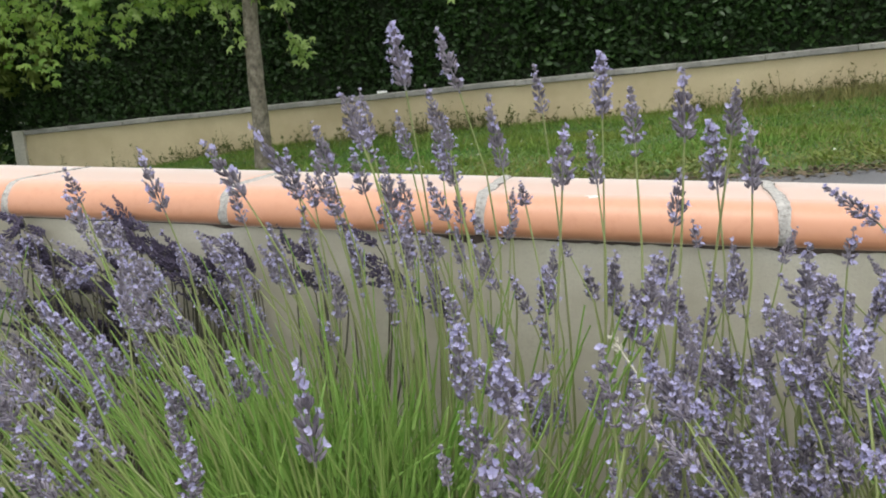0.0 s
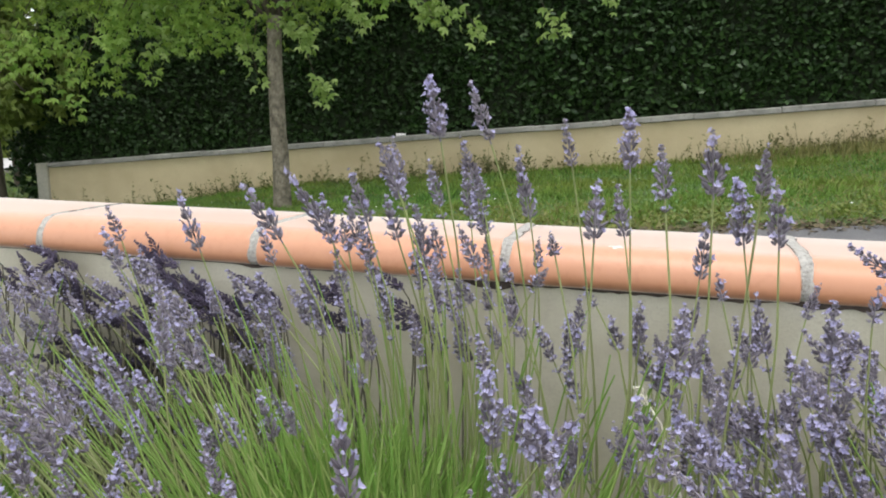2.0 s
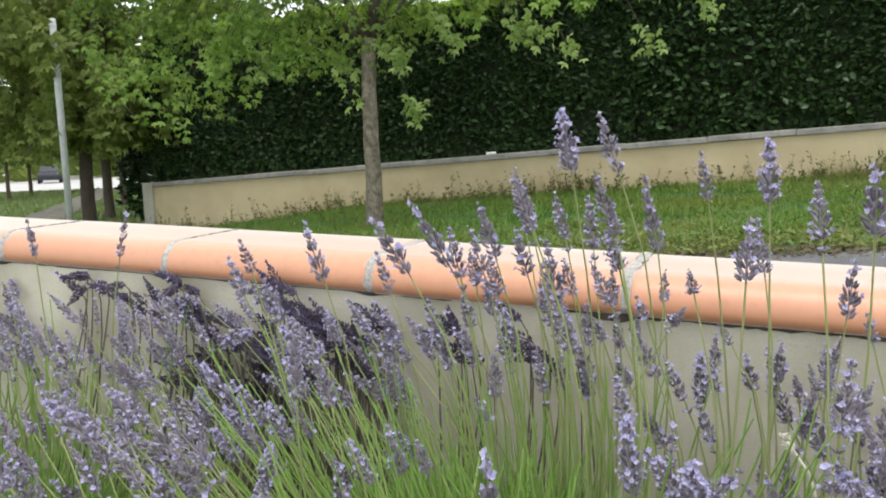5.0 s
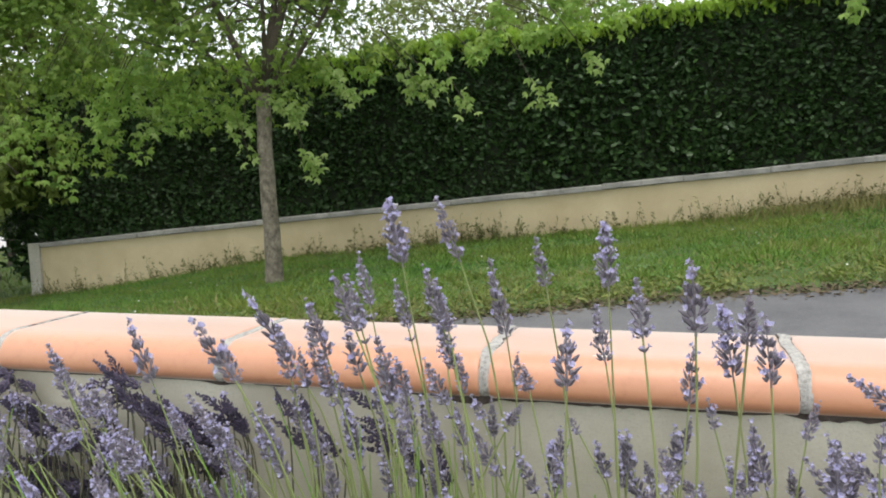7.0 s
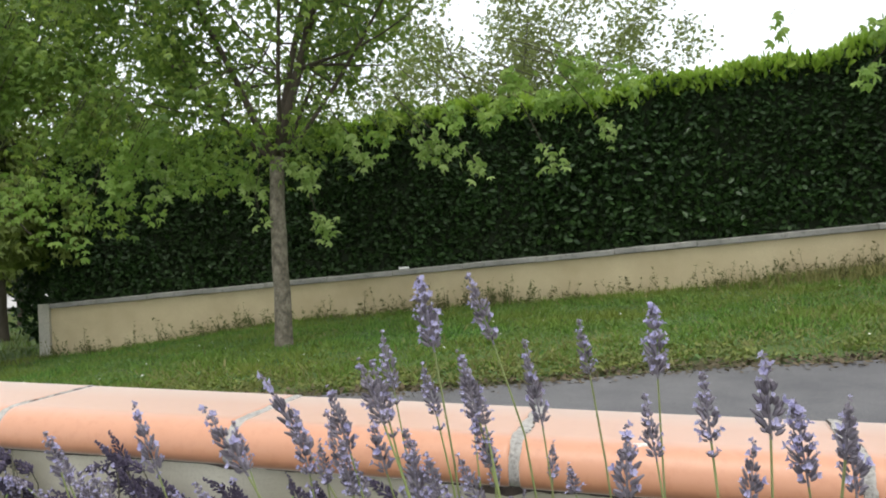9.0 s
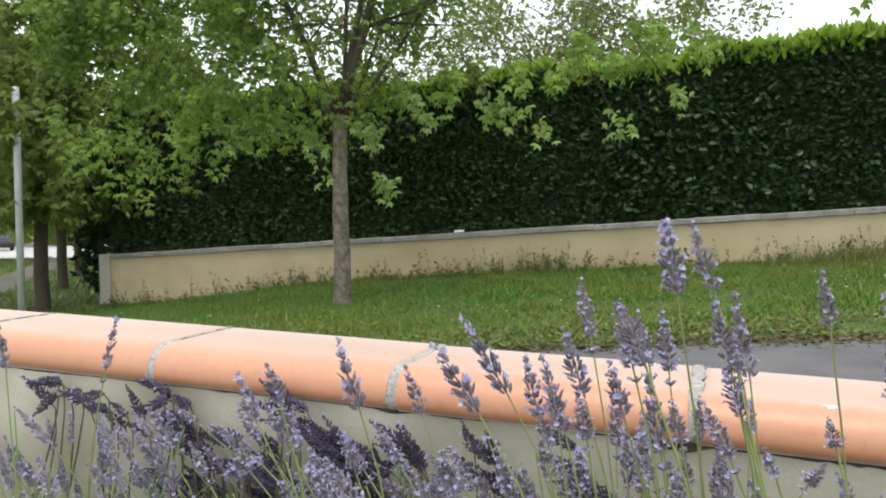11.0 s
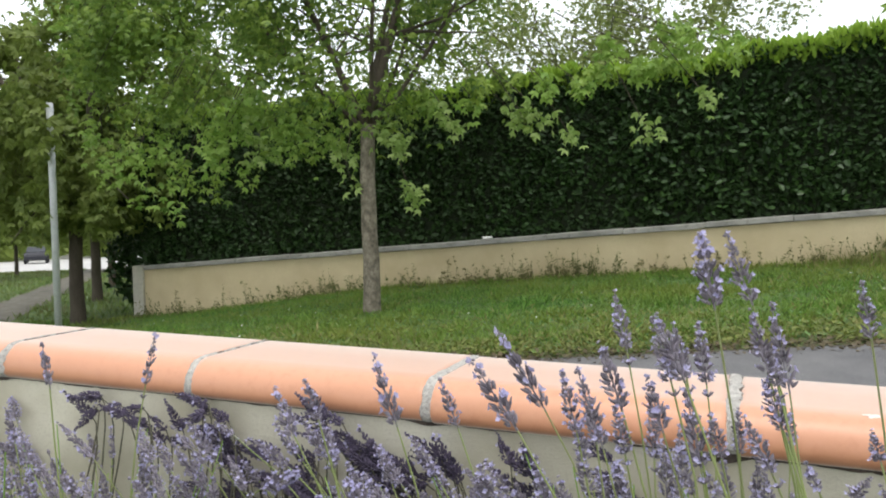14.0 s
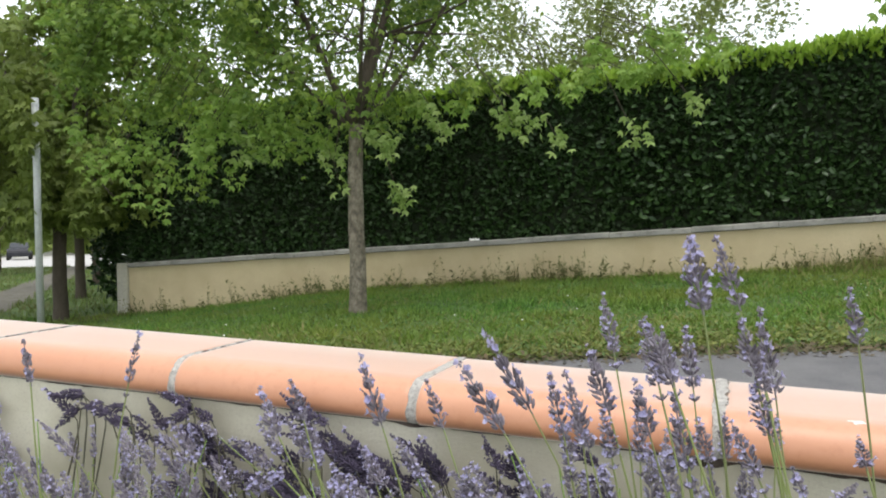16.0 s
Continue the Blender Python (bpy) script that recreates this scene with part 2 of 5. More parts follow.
def sheet(name, xs, ys, zf, mat, label, category):
    vs = [(x, y, zf(x, y)) for y in ys for x in xs]
    n = len(xs)
    fs = [[j * n + i, j * n + i + 1, (j + 1) * n + i + 1, (j + 1) * n + i] for j in range(len(ys) - 1) for i in range(n - 1)]
    return tagged(piece(name, mesh_of(name, vs, fs, mat, True)), label, category, kind="structure")


COPE_A, COPE_SLOPE = 0.0215, -0.0321
ALONG = Vector((math.cos(COPE_A), math.sin(COPE_A), COPE_SLOPE))
NEAR = Vector((math.sin(COPE_A), -math.cos(COPE_A), 0))
COPE_BACK = Vector((0, 1.6, 0.8))


def on_wall(s, n, h):
    """A place s metres along the bed wall, n towards the bed from the coping's back edge, h above the coping's top."""
    return COPE_BACK + ALONG * s + NEAR * n + Vector((0, 0, h))


xs = sorted(set([-400, -200, -160, -130] + [-110 + 4 * i for i in range(23)] + [22, 30, 45, 80, 200, 400] + [round(-18 + 0.5 * i, 2) for i in range(73)]))
ys = [-400, -100, -30, -8, 1.5, 1.55, 1.75, 2.5, 3.5, 4.2, 5, 6, 7, 8, 9, 10, 11, 11.3, 12, 14, 18, 25, 40, 70, 140, 400]
sheet("ground", xs, ys, lambda x, y: (ground_z(x, y) - 0.03) if y > 1.6 else -0.02 + 0 * x, TURF, "grassy ground falling gently along the street", "ground")

# asphalt road beyond the bed wall
rx = [-40 + 0.5 * i for i in range(121)]
vs, fs = [], []
for x in rx:
    for k, q in enumerate((0, 0.35, 0.7, 0.985, 1.0)):
        y = 1.64 + 0.0215 * x + (edge_y(x) - 1.64 - 0.0215 * x) * q
        vs.append((x, y, ground_z(x, y) - 0.012 + (0.0 if k < 4 else -0.03)))
for i in range(len(rx) - 1):
    for k in range(4):
        fs.append([i * 5 + k, (i + 1) * 5 + k, (i + 1) * 5 + k + 1, i * 5 + k + 1])
tagged(piece("road", mesh_of("road", vs, fs, ASPHALT, True)), "grey worn asphalt road between bed wall and lawn", "road", kind="structure")

# planting bed
sheet("planting_bed", [-6 + 0.25 * i for i in range(49)], [-3 + 0.2 * i for i in range(23)],
      lambda x, y: 0.02 + 0.025 * noise.noise((3 * x, 3 * y, 0)), SOIL, "brown soil of the lavender bed", "planting bed")


def prism(profile, s0, s1, closed_ends=True):
    """A profile in (n, h) run along the bed wall from s0 to s1."""
    n = len(profile)
    vs = [on_wall(s, a, b) for s in (s0, s1) for a, b in profile]
    fs = [[i, (i + 1) % n, n + (i + 1) % n, n + i] for i in range(n)]
    if closed_ends:
        fs += [list(range(n))[::-1], list(range(n, 2 * n))]
    return vs, fs


def bed_wall():
    wall = thing("wall_bed", (0, 0, 0), "low beige rendered bed wall under terracotta coping", "wall", kind="structure")
    v, f = prism([(0.03, -0.064), (0.241, -0.064), (0.241, -1.2), (0.03, -1.2)], -6.5, 5.2)
    piece("wall_body", mesh_of("wall_body", v, f, BED_RENDER), wall)
    # dark uneven strip under the overhang: grime with the shadow line painted in
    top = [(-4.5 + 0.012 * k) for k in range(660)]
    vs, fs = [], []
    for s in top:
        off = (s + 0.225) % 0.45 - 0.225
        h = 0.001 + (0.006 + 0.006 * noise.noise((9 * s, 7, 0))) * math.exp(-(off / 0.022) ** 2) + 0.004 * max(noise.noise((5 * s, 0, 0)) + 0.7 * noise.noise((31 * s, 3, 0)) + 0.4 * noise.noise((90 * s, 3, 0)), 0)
        # a thicker run paints the deeper shade behind the bush
        shade_run = min(max((s - 0.27) / 0.1, 0), 1) * min(max((1.15 - s) / 0.1, 0), 1)
        h += shade_run * 0.009 * max(0.55 + noise.noise((13 * s, 1, 5)) + 0.6 * noise.noise((45 * s, 2, 5)), 0)
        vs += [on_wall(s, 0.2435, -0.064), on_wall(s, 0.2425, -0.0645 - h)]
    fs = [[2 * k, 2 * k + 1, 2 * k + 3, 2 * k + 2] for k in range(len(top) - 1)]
    piece("grime_shade", mesh_of("grime_shade", vs, fs, DIRT_AND_SHADE), wall, "dark grime and painted shadow line under the coping's edge")
    # bull-nosed tile: flat top, rounded nose towards the bed
    nose = [(0.0, -0.005), (0.002, -0.001), (0.006, 0.0), (0.1, 0.0004), (0.186, 0.0), (0.194, 0.0)]
    for i in range(1, 11):
        a = radians(100 * i / 10)
        nose.append((0.2 + 0.052 * math.sin(a), -0.048 + 0.048 * math.cos(a)))
    nose += [(0.246, -0.063), (0.238, -0.067), (0.18, -0.063), (0.0, -0.063)]
    for i in range(-14, 12):
        s = 0.45 * i
        gap = 0.009 if i not in (0, 1, 2) else 0.013
        jit = 0.0035 * math.sin(7.3 * i + 1)
        prof = [(a + jit, b + 0.0012 * math.sin(5.1 * i)) for a, b in nose]
        s0, s1, n = s + gap, s + 0.448, len(prof)
        cuts = ((s0, 0.0025), (s0 + 0.0008, 0.001), (s0 + 0.0025, 0.0), (s0 + 0.01, 0.0), (s1 - 0.01, 0.0), (s1 - 0.0025, 0.0), (s1 - 0.0008, 0.001), (s1, 0.0025))
        v = [on_wall(c, 0.13 + (a - 0.13) * (1 - inset / 0.12), b - inset * (1 if b > -0.03 else -1)) for c, inset in cuts for a, b in prof]
        f = [[r * n + k, r * n + (k + 1) % n, (r + 1) * n + (k + 1) % n, (r + 1) * n + k] for r in range(len(cuts) - 1) for k in range(n)]
        f += [list(range(n))[::-1], list(range((len(cuts) - 1) * n, len(cuts) * n))]
        me = mesh_of("coping_tile", v, f, TERRACOTTA)
        me.polygons.foreach_set("use_smooth", np.array([len(p.vertices) < 8 for p in me.polygons]))
        piece("coping_tile", me, wall)
        # rough mortar joint, slightly sunk and uneven
        vs, fs = [], []
        prof2 = []
        for (a0, b0), (a1, b1) in zip(nose[:-4], nose[1:-3]):
            cut = 12 if a1 - a0 > 0.05 else 2
            prof2 += [(a0 + (a1 - a0) * q / cut, b0 + (b1 - b0) * q / cut) for q in range(cut)]
        prof2.append(nose[-4])
        rows = 7
        for r in range(rows):
            for k, (a, b) in enumerate(prof2):
                w = noise.noise((s * 9 + 0.9 * r, k * 0.55, 3.3))
                lip = min(max((a - 0.19) / 0.03, 0), 1) if gap < 0.01 else 1.0
                half = 0.5 * gap + 0.0012 * (1 - lip) + 0.007 * lip
                mid = s + 0.5 * gap - 0.001 + 0.0045 * noise.noise((s * 3, k * 0.22, 8)) + 0.0015 * noise.noise((s * 3, k * 0.9, 2))
                # a crack runs beside the mortar; narrow joints are hollow on top
                sink = -0.002 * (1 - lip) + (0.001 + 0.005 * lip if r == 0 else 0.002 if r == rows - 1 else 0.0) + 0.0016 * w - (0.0016 if 1 < r < rows - 2 else 0) * lip
                hub = Vector((min(a, 0.19), -0.05))
                out = (Vector((a, b)) - hub).normalized()
                q = Vector((a, b)) - out * sink
                vs.append(on_wall(mid + half * (2 * r / (rows - 1) - 1) * (1 + 0.3 * w), q.x, q.y))
        m = len(prof2)
        fs = [[r * m + k, r * m + k + 1, (r + 1) * m + k + 1, (r + 1) * m + k] for r in range(rows - 1) for k in range(m - 1)]
        slots = [1 if r == 0 or (r == rows - 2 and prof2[k][0] < 0.192 and noise.noise((s * 5, k * 0.5, 1)) > -0.1) else 0 for r in range(rows - 1) for k in range(m - 1)]
        piece("mortar_joint", mesh_of("mortar_joint", vs, fs, [MORTAR, DIRT_AND_SHADE], True, slots), wall, "rough grey mortar joint")


bed_wall()


def white_spot():
    """A small white spot on the rounded edge of a coping tile."""
    white = material("spot_white", (0.68, 0.62, 0.54), (0.8, 0.77, 0.71), 120, (0.58, 0.48, 0.38), 300, 0.6, 0.3)
    rng = np.random.default_rng(54)
    rings, n = 3, 16
    edge = [0.8 + 0.2 * math.sin(1.6 * k) + rng.uniform(-0.2, 0.2) for k in range(n)]
    s0, a0 = 0.631, radians(18)
    vs = []
    for r in range(rings + 1):
        for k in range(n):
            t = 2 * math.pi * k / n
            s = s0 + 0.013 * r / rings * edge[k] * math.cos(t)
            a = a0 + 0.13 * r / rings * edge[k] * math.sin(t)
            lift = 0.0012 * (1 - (r / rings) ** 2) - 0.0004 * (r == rings)
            vs.append(on_wall(s, 0.2 + (0.0525 + lift) * math.sin(a), -0.048 + (0.0485 + lift) * math.cos(a)))
    fs = [list(range(n))] + [[r * n + k, r * n + (k + 1) % n, (r + 1) * n + (k + 1) % n, (r + 1) * n + k] for r in range(rings) for k in range(n)]
    tagged(piece("white_spot", mesh_of("white_spot", vs, fs, white, True)), "small white spot on a terracotta coping tile", "stain")


white_spot()

HEDGE_Y = 11.2875


def cap_z(x):
    return 0.9704 + 0.0588 * x


def garden_wall():
    wall = thing("wall_garden", (0, 0, 0), "pale yellow rendered garden wall with grey concrete cap", "wall", kind="structure")
    x0, x1 = -9.858, 9.0
    vs = []
    for x in (x0, x1):
        for y, z in ((HEDGE_Y, cap_z(x) - 0.084), (HEDGE_Y + 0.2, cap_z(x) - 0.084), (HEDGE_Y + 0.2, cap_z(x) - 1.3), (HEDGE_Y, cap_z(x) - 1.3)):
            vs.append((x, y, z))
    piece("wall_body", mesh_of("wall_body", vs, [[0, 1, 5, 4], [1, 2, 6, 5], [2, 3, 7, 6], [3, 0, 4, 7], [3, 2, 1, 0], [4, 5, 6, 7]], WALL_RENDER), wall)
    # plain end post at the corner
    v = []
    for x in (x0 - 0.03, x0 + 0.19):
        for y, z in ((HEDGE_Y - 0.05, cap_z(x0) + 0.004), (HEDGE_Y + 0.245, cap_z(x0) + 0.004), (HEDGE_Y + 0.245, cap_z(x0) - 1.3), (HEDGE_Y - 0.05, cap_z(x0) - 1.3)):
            v.append((x, y, z))
    piece("end_post", mesh_of("end_post", v, [[0, 1, 5, 4], [1, 2, 6, 5], [2, 3, 7, 6], [3, 0, 4, 7], [3, 2, 1, 0], [4, 5, 6, 7]], POST_STONE), wall, "pale concrete post at the end of the wall")
    # cap slabs with a small overhang
    cuts = [x0 + 0.195] + [-9.833 + 1.06 * k for k in range(1, 18)]
    for k, a in enumerate(cuts[:-1]):
        b = cuts[k + 1] - 0.005
        lift = 0.004 * math.sin(3.7 * k)
        bm = bmesh.new()
        pts = []
        for x in (a, b):
            for y, z in ((-0.04, -0.08), (-0.04, -0.01), (0.08, 0.0), (0.24, -0.01), (0.24, -0.08)):
                pts.append(bm.verts.new((x, HEDGE_Y + y, cap_z(x) + z + lift)))
        for i in range(5):
            bm.faces.new([pts[i], pts[(i + 1) % 5], pts[5 + (i + 1) % 5], pts[5 + i]])
        bm.faces.new(pts[:5][::-1])
        bm.faces.new(pts[5:])
        bmesh.ops.recalc_face_normals(bm, faces=bm.faces)
        bmesh.ops.bevel(bm, geom=bm.edges[:], offset=0.006, segments=1, affect='EDGES')
        me = bpy.data.meshes.new("cap_slab")
        bm.to_mesh(me)
        bm.free()
        me.materials.append(CAP_STONE)
        piece("cap_slab", me, wall)


garden_wall()


def hedge_top(x):
    return 2.99 + 0.03 * max(x + 4, 0) + 0.03 * max(x, 0) ** 2 + 0.05 * math.sin(1.9 * x) + 0.03 * math.sin(4.7 * x)


def hedge():
    h = thing("laurel_hedge", (-2, HEDGE_Y + 0.6, cap_z(-2) - 0.05), "tall dense clipped dark green laurel hedge behind the garden wall", "hedge")
    off = -Vector(h.location)
    x0, x1 = -9.76, 9.0
    # near-black box behind the leaves paints the hedge's inner shade
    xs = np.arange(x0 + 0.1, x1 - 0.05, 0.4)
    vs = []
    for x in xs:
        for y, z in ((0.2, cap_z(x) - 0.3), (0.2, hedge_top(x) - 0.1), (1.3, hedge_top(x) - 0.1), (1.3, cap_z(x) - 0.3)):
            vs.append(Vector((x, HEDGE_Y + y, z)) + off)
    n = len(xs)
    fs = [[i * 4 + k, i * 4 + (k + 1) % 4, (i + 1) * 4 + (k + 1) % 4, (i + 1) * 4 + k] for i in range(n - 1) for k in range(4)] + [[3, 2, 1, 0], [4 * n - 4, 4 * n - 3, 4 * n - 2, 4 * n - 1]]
    piece("shade_core", mesh_of("shade_core", vs, fs, HEDGE_CORE), h)
    rng = np.random.default_rng(11)
    # leaves of the clipped face
    N = 32000
    x = rng.uniform(x0, min(x1, 6.5), N)
    u = rng.uniform(0, 1, N)
    base = np.array([cap_z(a) - 0.02 for a in x])
    top = np.array([hedge_top(a) for a in x])
    z = base + u * (top - base)
    lump = np.array([noise.noise((1.4 * a, 1.6 * b, 0)) for a, b in zip(x, z)])
    y = HEDGE_Y + 0.13 - 0.07 * lump + rng.uniform(-0.03, 0.11, N)
    c = np.stack([x, y, z], 1) + np.array(off)
    d = np.stack([rng.normal(0, 0.8, N), rng.normal(-0.55, 0.4, N), rng.normal(0.35, 0.6, N)], 1)
    up = np.stack([rng.normal(0, 0.35, N), np.full(N, -0.75), np.full(N, 0.65)], 1)
    v, f = scatter(BROAD, OVAL_F, c, basis(d, up), rng.uniform(0.055, 0.1, N))
    tagged(piece("leaves", mesh_of("leaves", v, f, LAUREL), h), kind="stuff")
    # the leaves of one stretch stand singly
    K = 300
    one = mesh_of("leaf", BROAD, OVAL_F, LAUREL_ONE)
    x = rng.uniform(-1.6, 1.4, K)
    z = np.array([cap_z(a) + 0.1 for a in x]) + rng.uniform(0, 1.5, K)
    c = np.stack([x, HEDGE_Y + 0.08 + rng.uniform(-0.05, 0.03, K), z], 1) + np.array(off)
    d = np.stack([rng.normal(0, 0.8, K), rng.normal(-0.55, 0.4, K), rng.normal(0.35, 0.6, K)], 1)
    up = np.stack([rng.normal(0, 0.35, K), np.full(K, -0.75), np.full(K, 0.65)], 1)
    for p, m in zip(c, basis(d, up)):
        leaf = piece("leaf", one, h)
        leaf.matrix_local = Matrix.Translation(p) @ Matrix(m.T.tolist()).to_4x4() @ Matrix.Scale(rng.uniform(0.08, 0.12), 4)
    # end face towards the path
    M = 1500
    z = rng.uniform(0, 1, M) * (hedge_top(x0) - cap_z(x0)) + cap_z(x0)
    c = np.stack([x0 + rng.uniform(-0.08, 0.1, M), HEDGE_Y + rng.uniform(0.15, 1.3, M), z], 1) + np.array(off)
    d = np.stack([rng.normal(-0.6, 0.4, M), rng.normal(0, 0.7, M), rng.normal(0.3, 0.6, M)], 1)
    v, f = scatter(OVAL, OVAL_F, c, basis(d, rand_dirs(M, rng)), rng.uniform(0.085, 0.14, M))
    tagged(piece("leaves", mesh_of("leaves", v, f, LAUREL), h), kind="stuff")
    # bright young growth along the top
    M = 12000
    x = rng.uniform(x0, min(x1, 6.5), M)
    depth = rng.beta(1, 3.2, M)
    top = np.array([hedge_top(a) for a in x])
    tuft = np.array([noise.noise((5 * a, 0, 5)) for a in x])
    c = np.stack([x, HEDGE_Y + 0.06 + 1.24 * depth, top - 0.1 + 0.13 * rng.uniform(0, 1, M) + 0.08 * tuft - 0.24 * (rng.uniform(0, 1, M) ** 2) * (depth < 0.12) * (0.8 + tuft)], 1) + np.array(off)
    d = np.stack([rng.normal(0, 0.5, M), rng.normal(-0.2, 0.5, M), rng.normal(0.9, 0.35, M)], 1)
    v, f = scatter(OVAL, OVAL_F, c, basis(d, rand_dirs(M, rng)), rng.uniform(0.08, 0.16, M))
    tagged(piece("young_leaves", mesh_of("young_leaves", v, f, LAUREL_YOUNG), h, "bright green young laurel shoots"), kind="stuff")


hedge()


# ---- lawn ----
def lawn():
    rng = np.random.default_rng(3)
    N = 200000
    x = rng.uniform(-12.5, 5.5, N)
    y = rng.uniform(4.2, 11.27, N)
    # nearly half of the blades stand in tufts
    tx, ty = rng.uniform(-12.5, 5.5, 5200), rng.uniform(4.2, 11.27, 5200)
    at = rng.integers(0, 5200, N)
    in_tuft = rng.uniform(0, 1, N) < 0.42
    away = rng.normal(0, 0.04, (N, 2))
    x, y = np.where(in_tuft, tx[at] + away[:, 0], x), np.minimum(np.where(in_tuft, ty[at] + away[:, 1], y), 11.27)
    edge = np.array([edge_y(a) for a in x])
    gap = y - edge
    # the border along the road is thin and worn
    keep = (gap > rng.normal(0.0, 0.07, N)) & (rng.uniform(0, 1, N) < 0.35 + 0.65 * np.clip(gap / 0.7, 0, 1))
    x, y, gap, in_tuft, away = x[keep], y[keep], gap[keep], in_tuft[keep], away[keep]
    N = len(x)
    c = np.stack([x, y, ground_z(x, y) - 0.032], 1)
    tall = np.array([noise.noise((1.1 * a, 1.1 * b, 2)) for a, b in zip(x, y)])
    d = np.stack([rng.normal(0, 0.5, N), rng.normal(-0.05, 0.5, N), np.full(N, 0.9)], 1)
    d[:, :2] += np.where(in_tuft[:, None], 9 * away, 0)
    size = rng.uniform(0.03, 0.075, N) * np.where(in_tuft, 1.35, 0.9) * (1 + 0.6 * np.clip(tall, -0.5, 1)) * (0.7 + 0.3 * np.clip(gap, 0, 1))
    dry = rng.exponential(0.5, N) * (1.2 + 2.2 * np.array([noise.noise((0.9 * a, 0.9 * b, 6)) for a, b in zip(x, y)])) > gap
    dry |= rng.uniform(0, 1, N) < 0.05 + 0.22 * np.clip((x - 0.3) / 3, 0, 1)
    v, f = scatter(np.array(BLADE) * (1.9, 1, 0.6), BLADE_F, c[dry], basis(d[dry] * (1.4, 1.4, 0.7), rand_dirs(int(dry.sum()), rng)), size[dry] * 1.1)
    tagged(piece("dry_grass", mesh_of("dry_grass", v, f, DRY_GRASS)), "dry straw-coloured grass along the road's edge", "grass", kind="stuff")
    c, d, size = c[~dry], d[~dry], size[~dry]
    N = len(c)
    v, f = scatter(np.array(BLADE) * (1.7, 1, 1), BLADE_F, c, basis(d, rand_dirs(N, rng)), size)
    tagged(piece("lawn_grass", mesh_of("lawn_grass", v, f, GRASS)), "rough green lawn grass beside the asphalt road", "grass", kind="stuff")
    # longer uncut fringe at the foot of the garden wall
    F = 6000
    x = rng.uniform(-9.75, 5.5, F)
    y = HEDGE_Y - np.abs(rng.normal(0.0, 0.16, F)) - 0.01
    c = np.stack([x, y, ground_z(x, y) - 0.035], 1)
    d = np.stack([rng.normal(0, 0.35, F), rng.normal(-0.15, 0.3, F), np.full(F, 0.9)], 1)
    v, f = scatter(np.array(BLADE) * (1.1, 1, 1), BLADE_F, c, basis(d, rand_dirs(F, rng)), rng.uniform(0.05, 0.13, F) * np.where(np.abs(x - 2.6) < 1, 1.5, 1.0))
    tagged(piece("wall_grass", mesh_of("wall_grass", v, f, GRASS)), "longer grass fringe at the foot of the garden wall", "grass", kind="stuff")
    # a stand of tall pale grass where the mower does not reach
    F = 3200
    x, y = rng.normal(3.0, 0.8, F), HEDGE_Y - 0.02 - np.abs(rng.normal(0.1, 0.28, F))
    c = np.stack([x, y, ground_z(x, y) - 0.035], 1)
    d = np.stack([rng.normal(0, 0.3, F), rng.normal(-0.1, 0.25, F), np.full(F, 0.9)], 1)
    v, f = scatter(np.array(BLADE) * (0.9, 1, 1), BLADE_F, c, basis(d, rand_dirs(F, rng)), rng.uniform(0.08, 0.24, F))
    tagged(piece("tall_grass", mesh_of("tall_grass", v, f, DRY_GRASS)), "tall yellowing grass before the garden wall", "grass", kind="stuff")
    # clover and other broad leaves in patches
    M = 60000
    x, y = rng.uniform(-10, 5, M), rng.uniform(4.2, 11.2, M)
    patch = np.array([noise.noise((0.8 * a, 0.9 * b, 9)) + 0.5 * noise.noise((3 * a, 3 * b, 1)) for a, b in zip(x, y)])
    keep = (y > np.array([edge_y(a) for a in x]) - 0.02) & (patch > -0.05)
    x, y = x[keep], y[keep]
    M = len(x)
    c = np.stack([x, y, ground_z(x, y) - 0.03 + rng.uniform(0.005, 0.05, M)], 1)
    d = np.stack([rng.normal(0, 1, M), rng.normal(0, 1, M), rng.normal(0.3, 0.3, M)], 1)
    v, f = scatter(np.array(OVAL) * (1.6, 1, 1), OVAL_F, c, basis(d, rand_dirs(M, rng) * 0.5 + (0, 0, 1)), rng.uniform(0.014, 0.03, M))
    tagged(piece("lawn_clover", mesh_of("lawn_clover", v, f, CLOVER)), "patches of low clover in the lawn", "clover", kind="stuff")
    # scattered small white flowers
    K = 60
    x, y = rng.uniform(-8, 4, K), rng.uniform(6.2, 11.0, K)
    c = np.stack([x, y, ground_z(x, y) + rng.uniform(0.02, 0.06, K)], 1)
    v, f = scatter(np.array(OVAL) * (2.2, 1, 1), OVAL_F, c, basis(rand_dirs(K, rng) * (1, 1, 0.2), np.tile((0.0, -0.3, 1.0), (K, 1))), rng.uniform(0.014, 0.026, K))
    tagged(piece("lawn_flowers", mesh_of("lawn_flowers", v, f, PETAL_WHITE)), "tiny white flowers scattered in the lawn", "flowers", kind="stuff")
    # crumbs of soil, dead leaves and grit along the road's edge
    K = 11000
    x, gap = rng.uniform(-4, 5, K), rng.uniform(0.02, 1.5, K) * rng.uniform(0.3, 1, K)
    y = np.array([edge_y(a) for a in x]) + gap
    keep = np.array([noise.noise((1.7 * a, 1.7 * b, 4)) for a, b in zip(x, y)]) > -0.1
    x, y = x[keep], y[keep]
    K = len(x)
    c = np.stack([x, y, ground_z(x, y) - 0.02 + rng.uniform(0, 0.04, K)], 1)
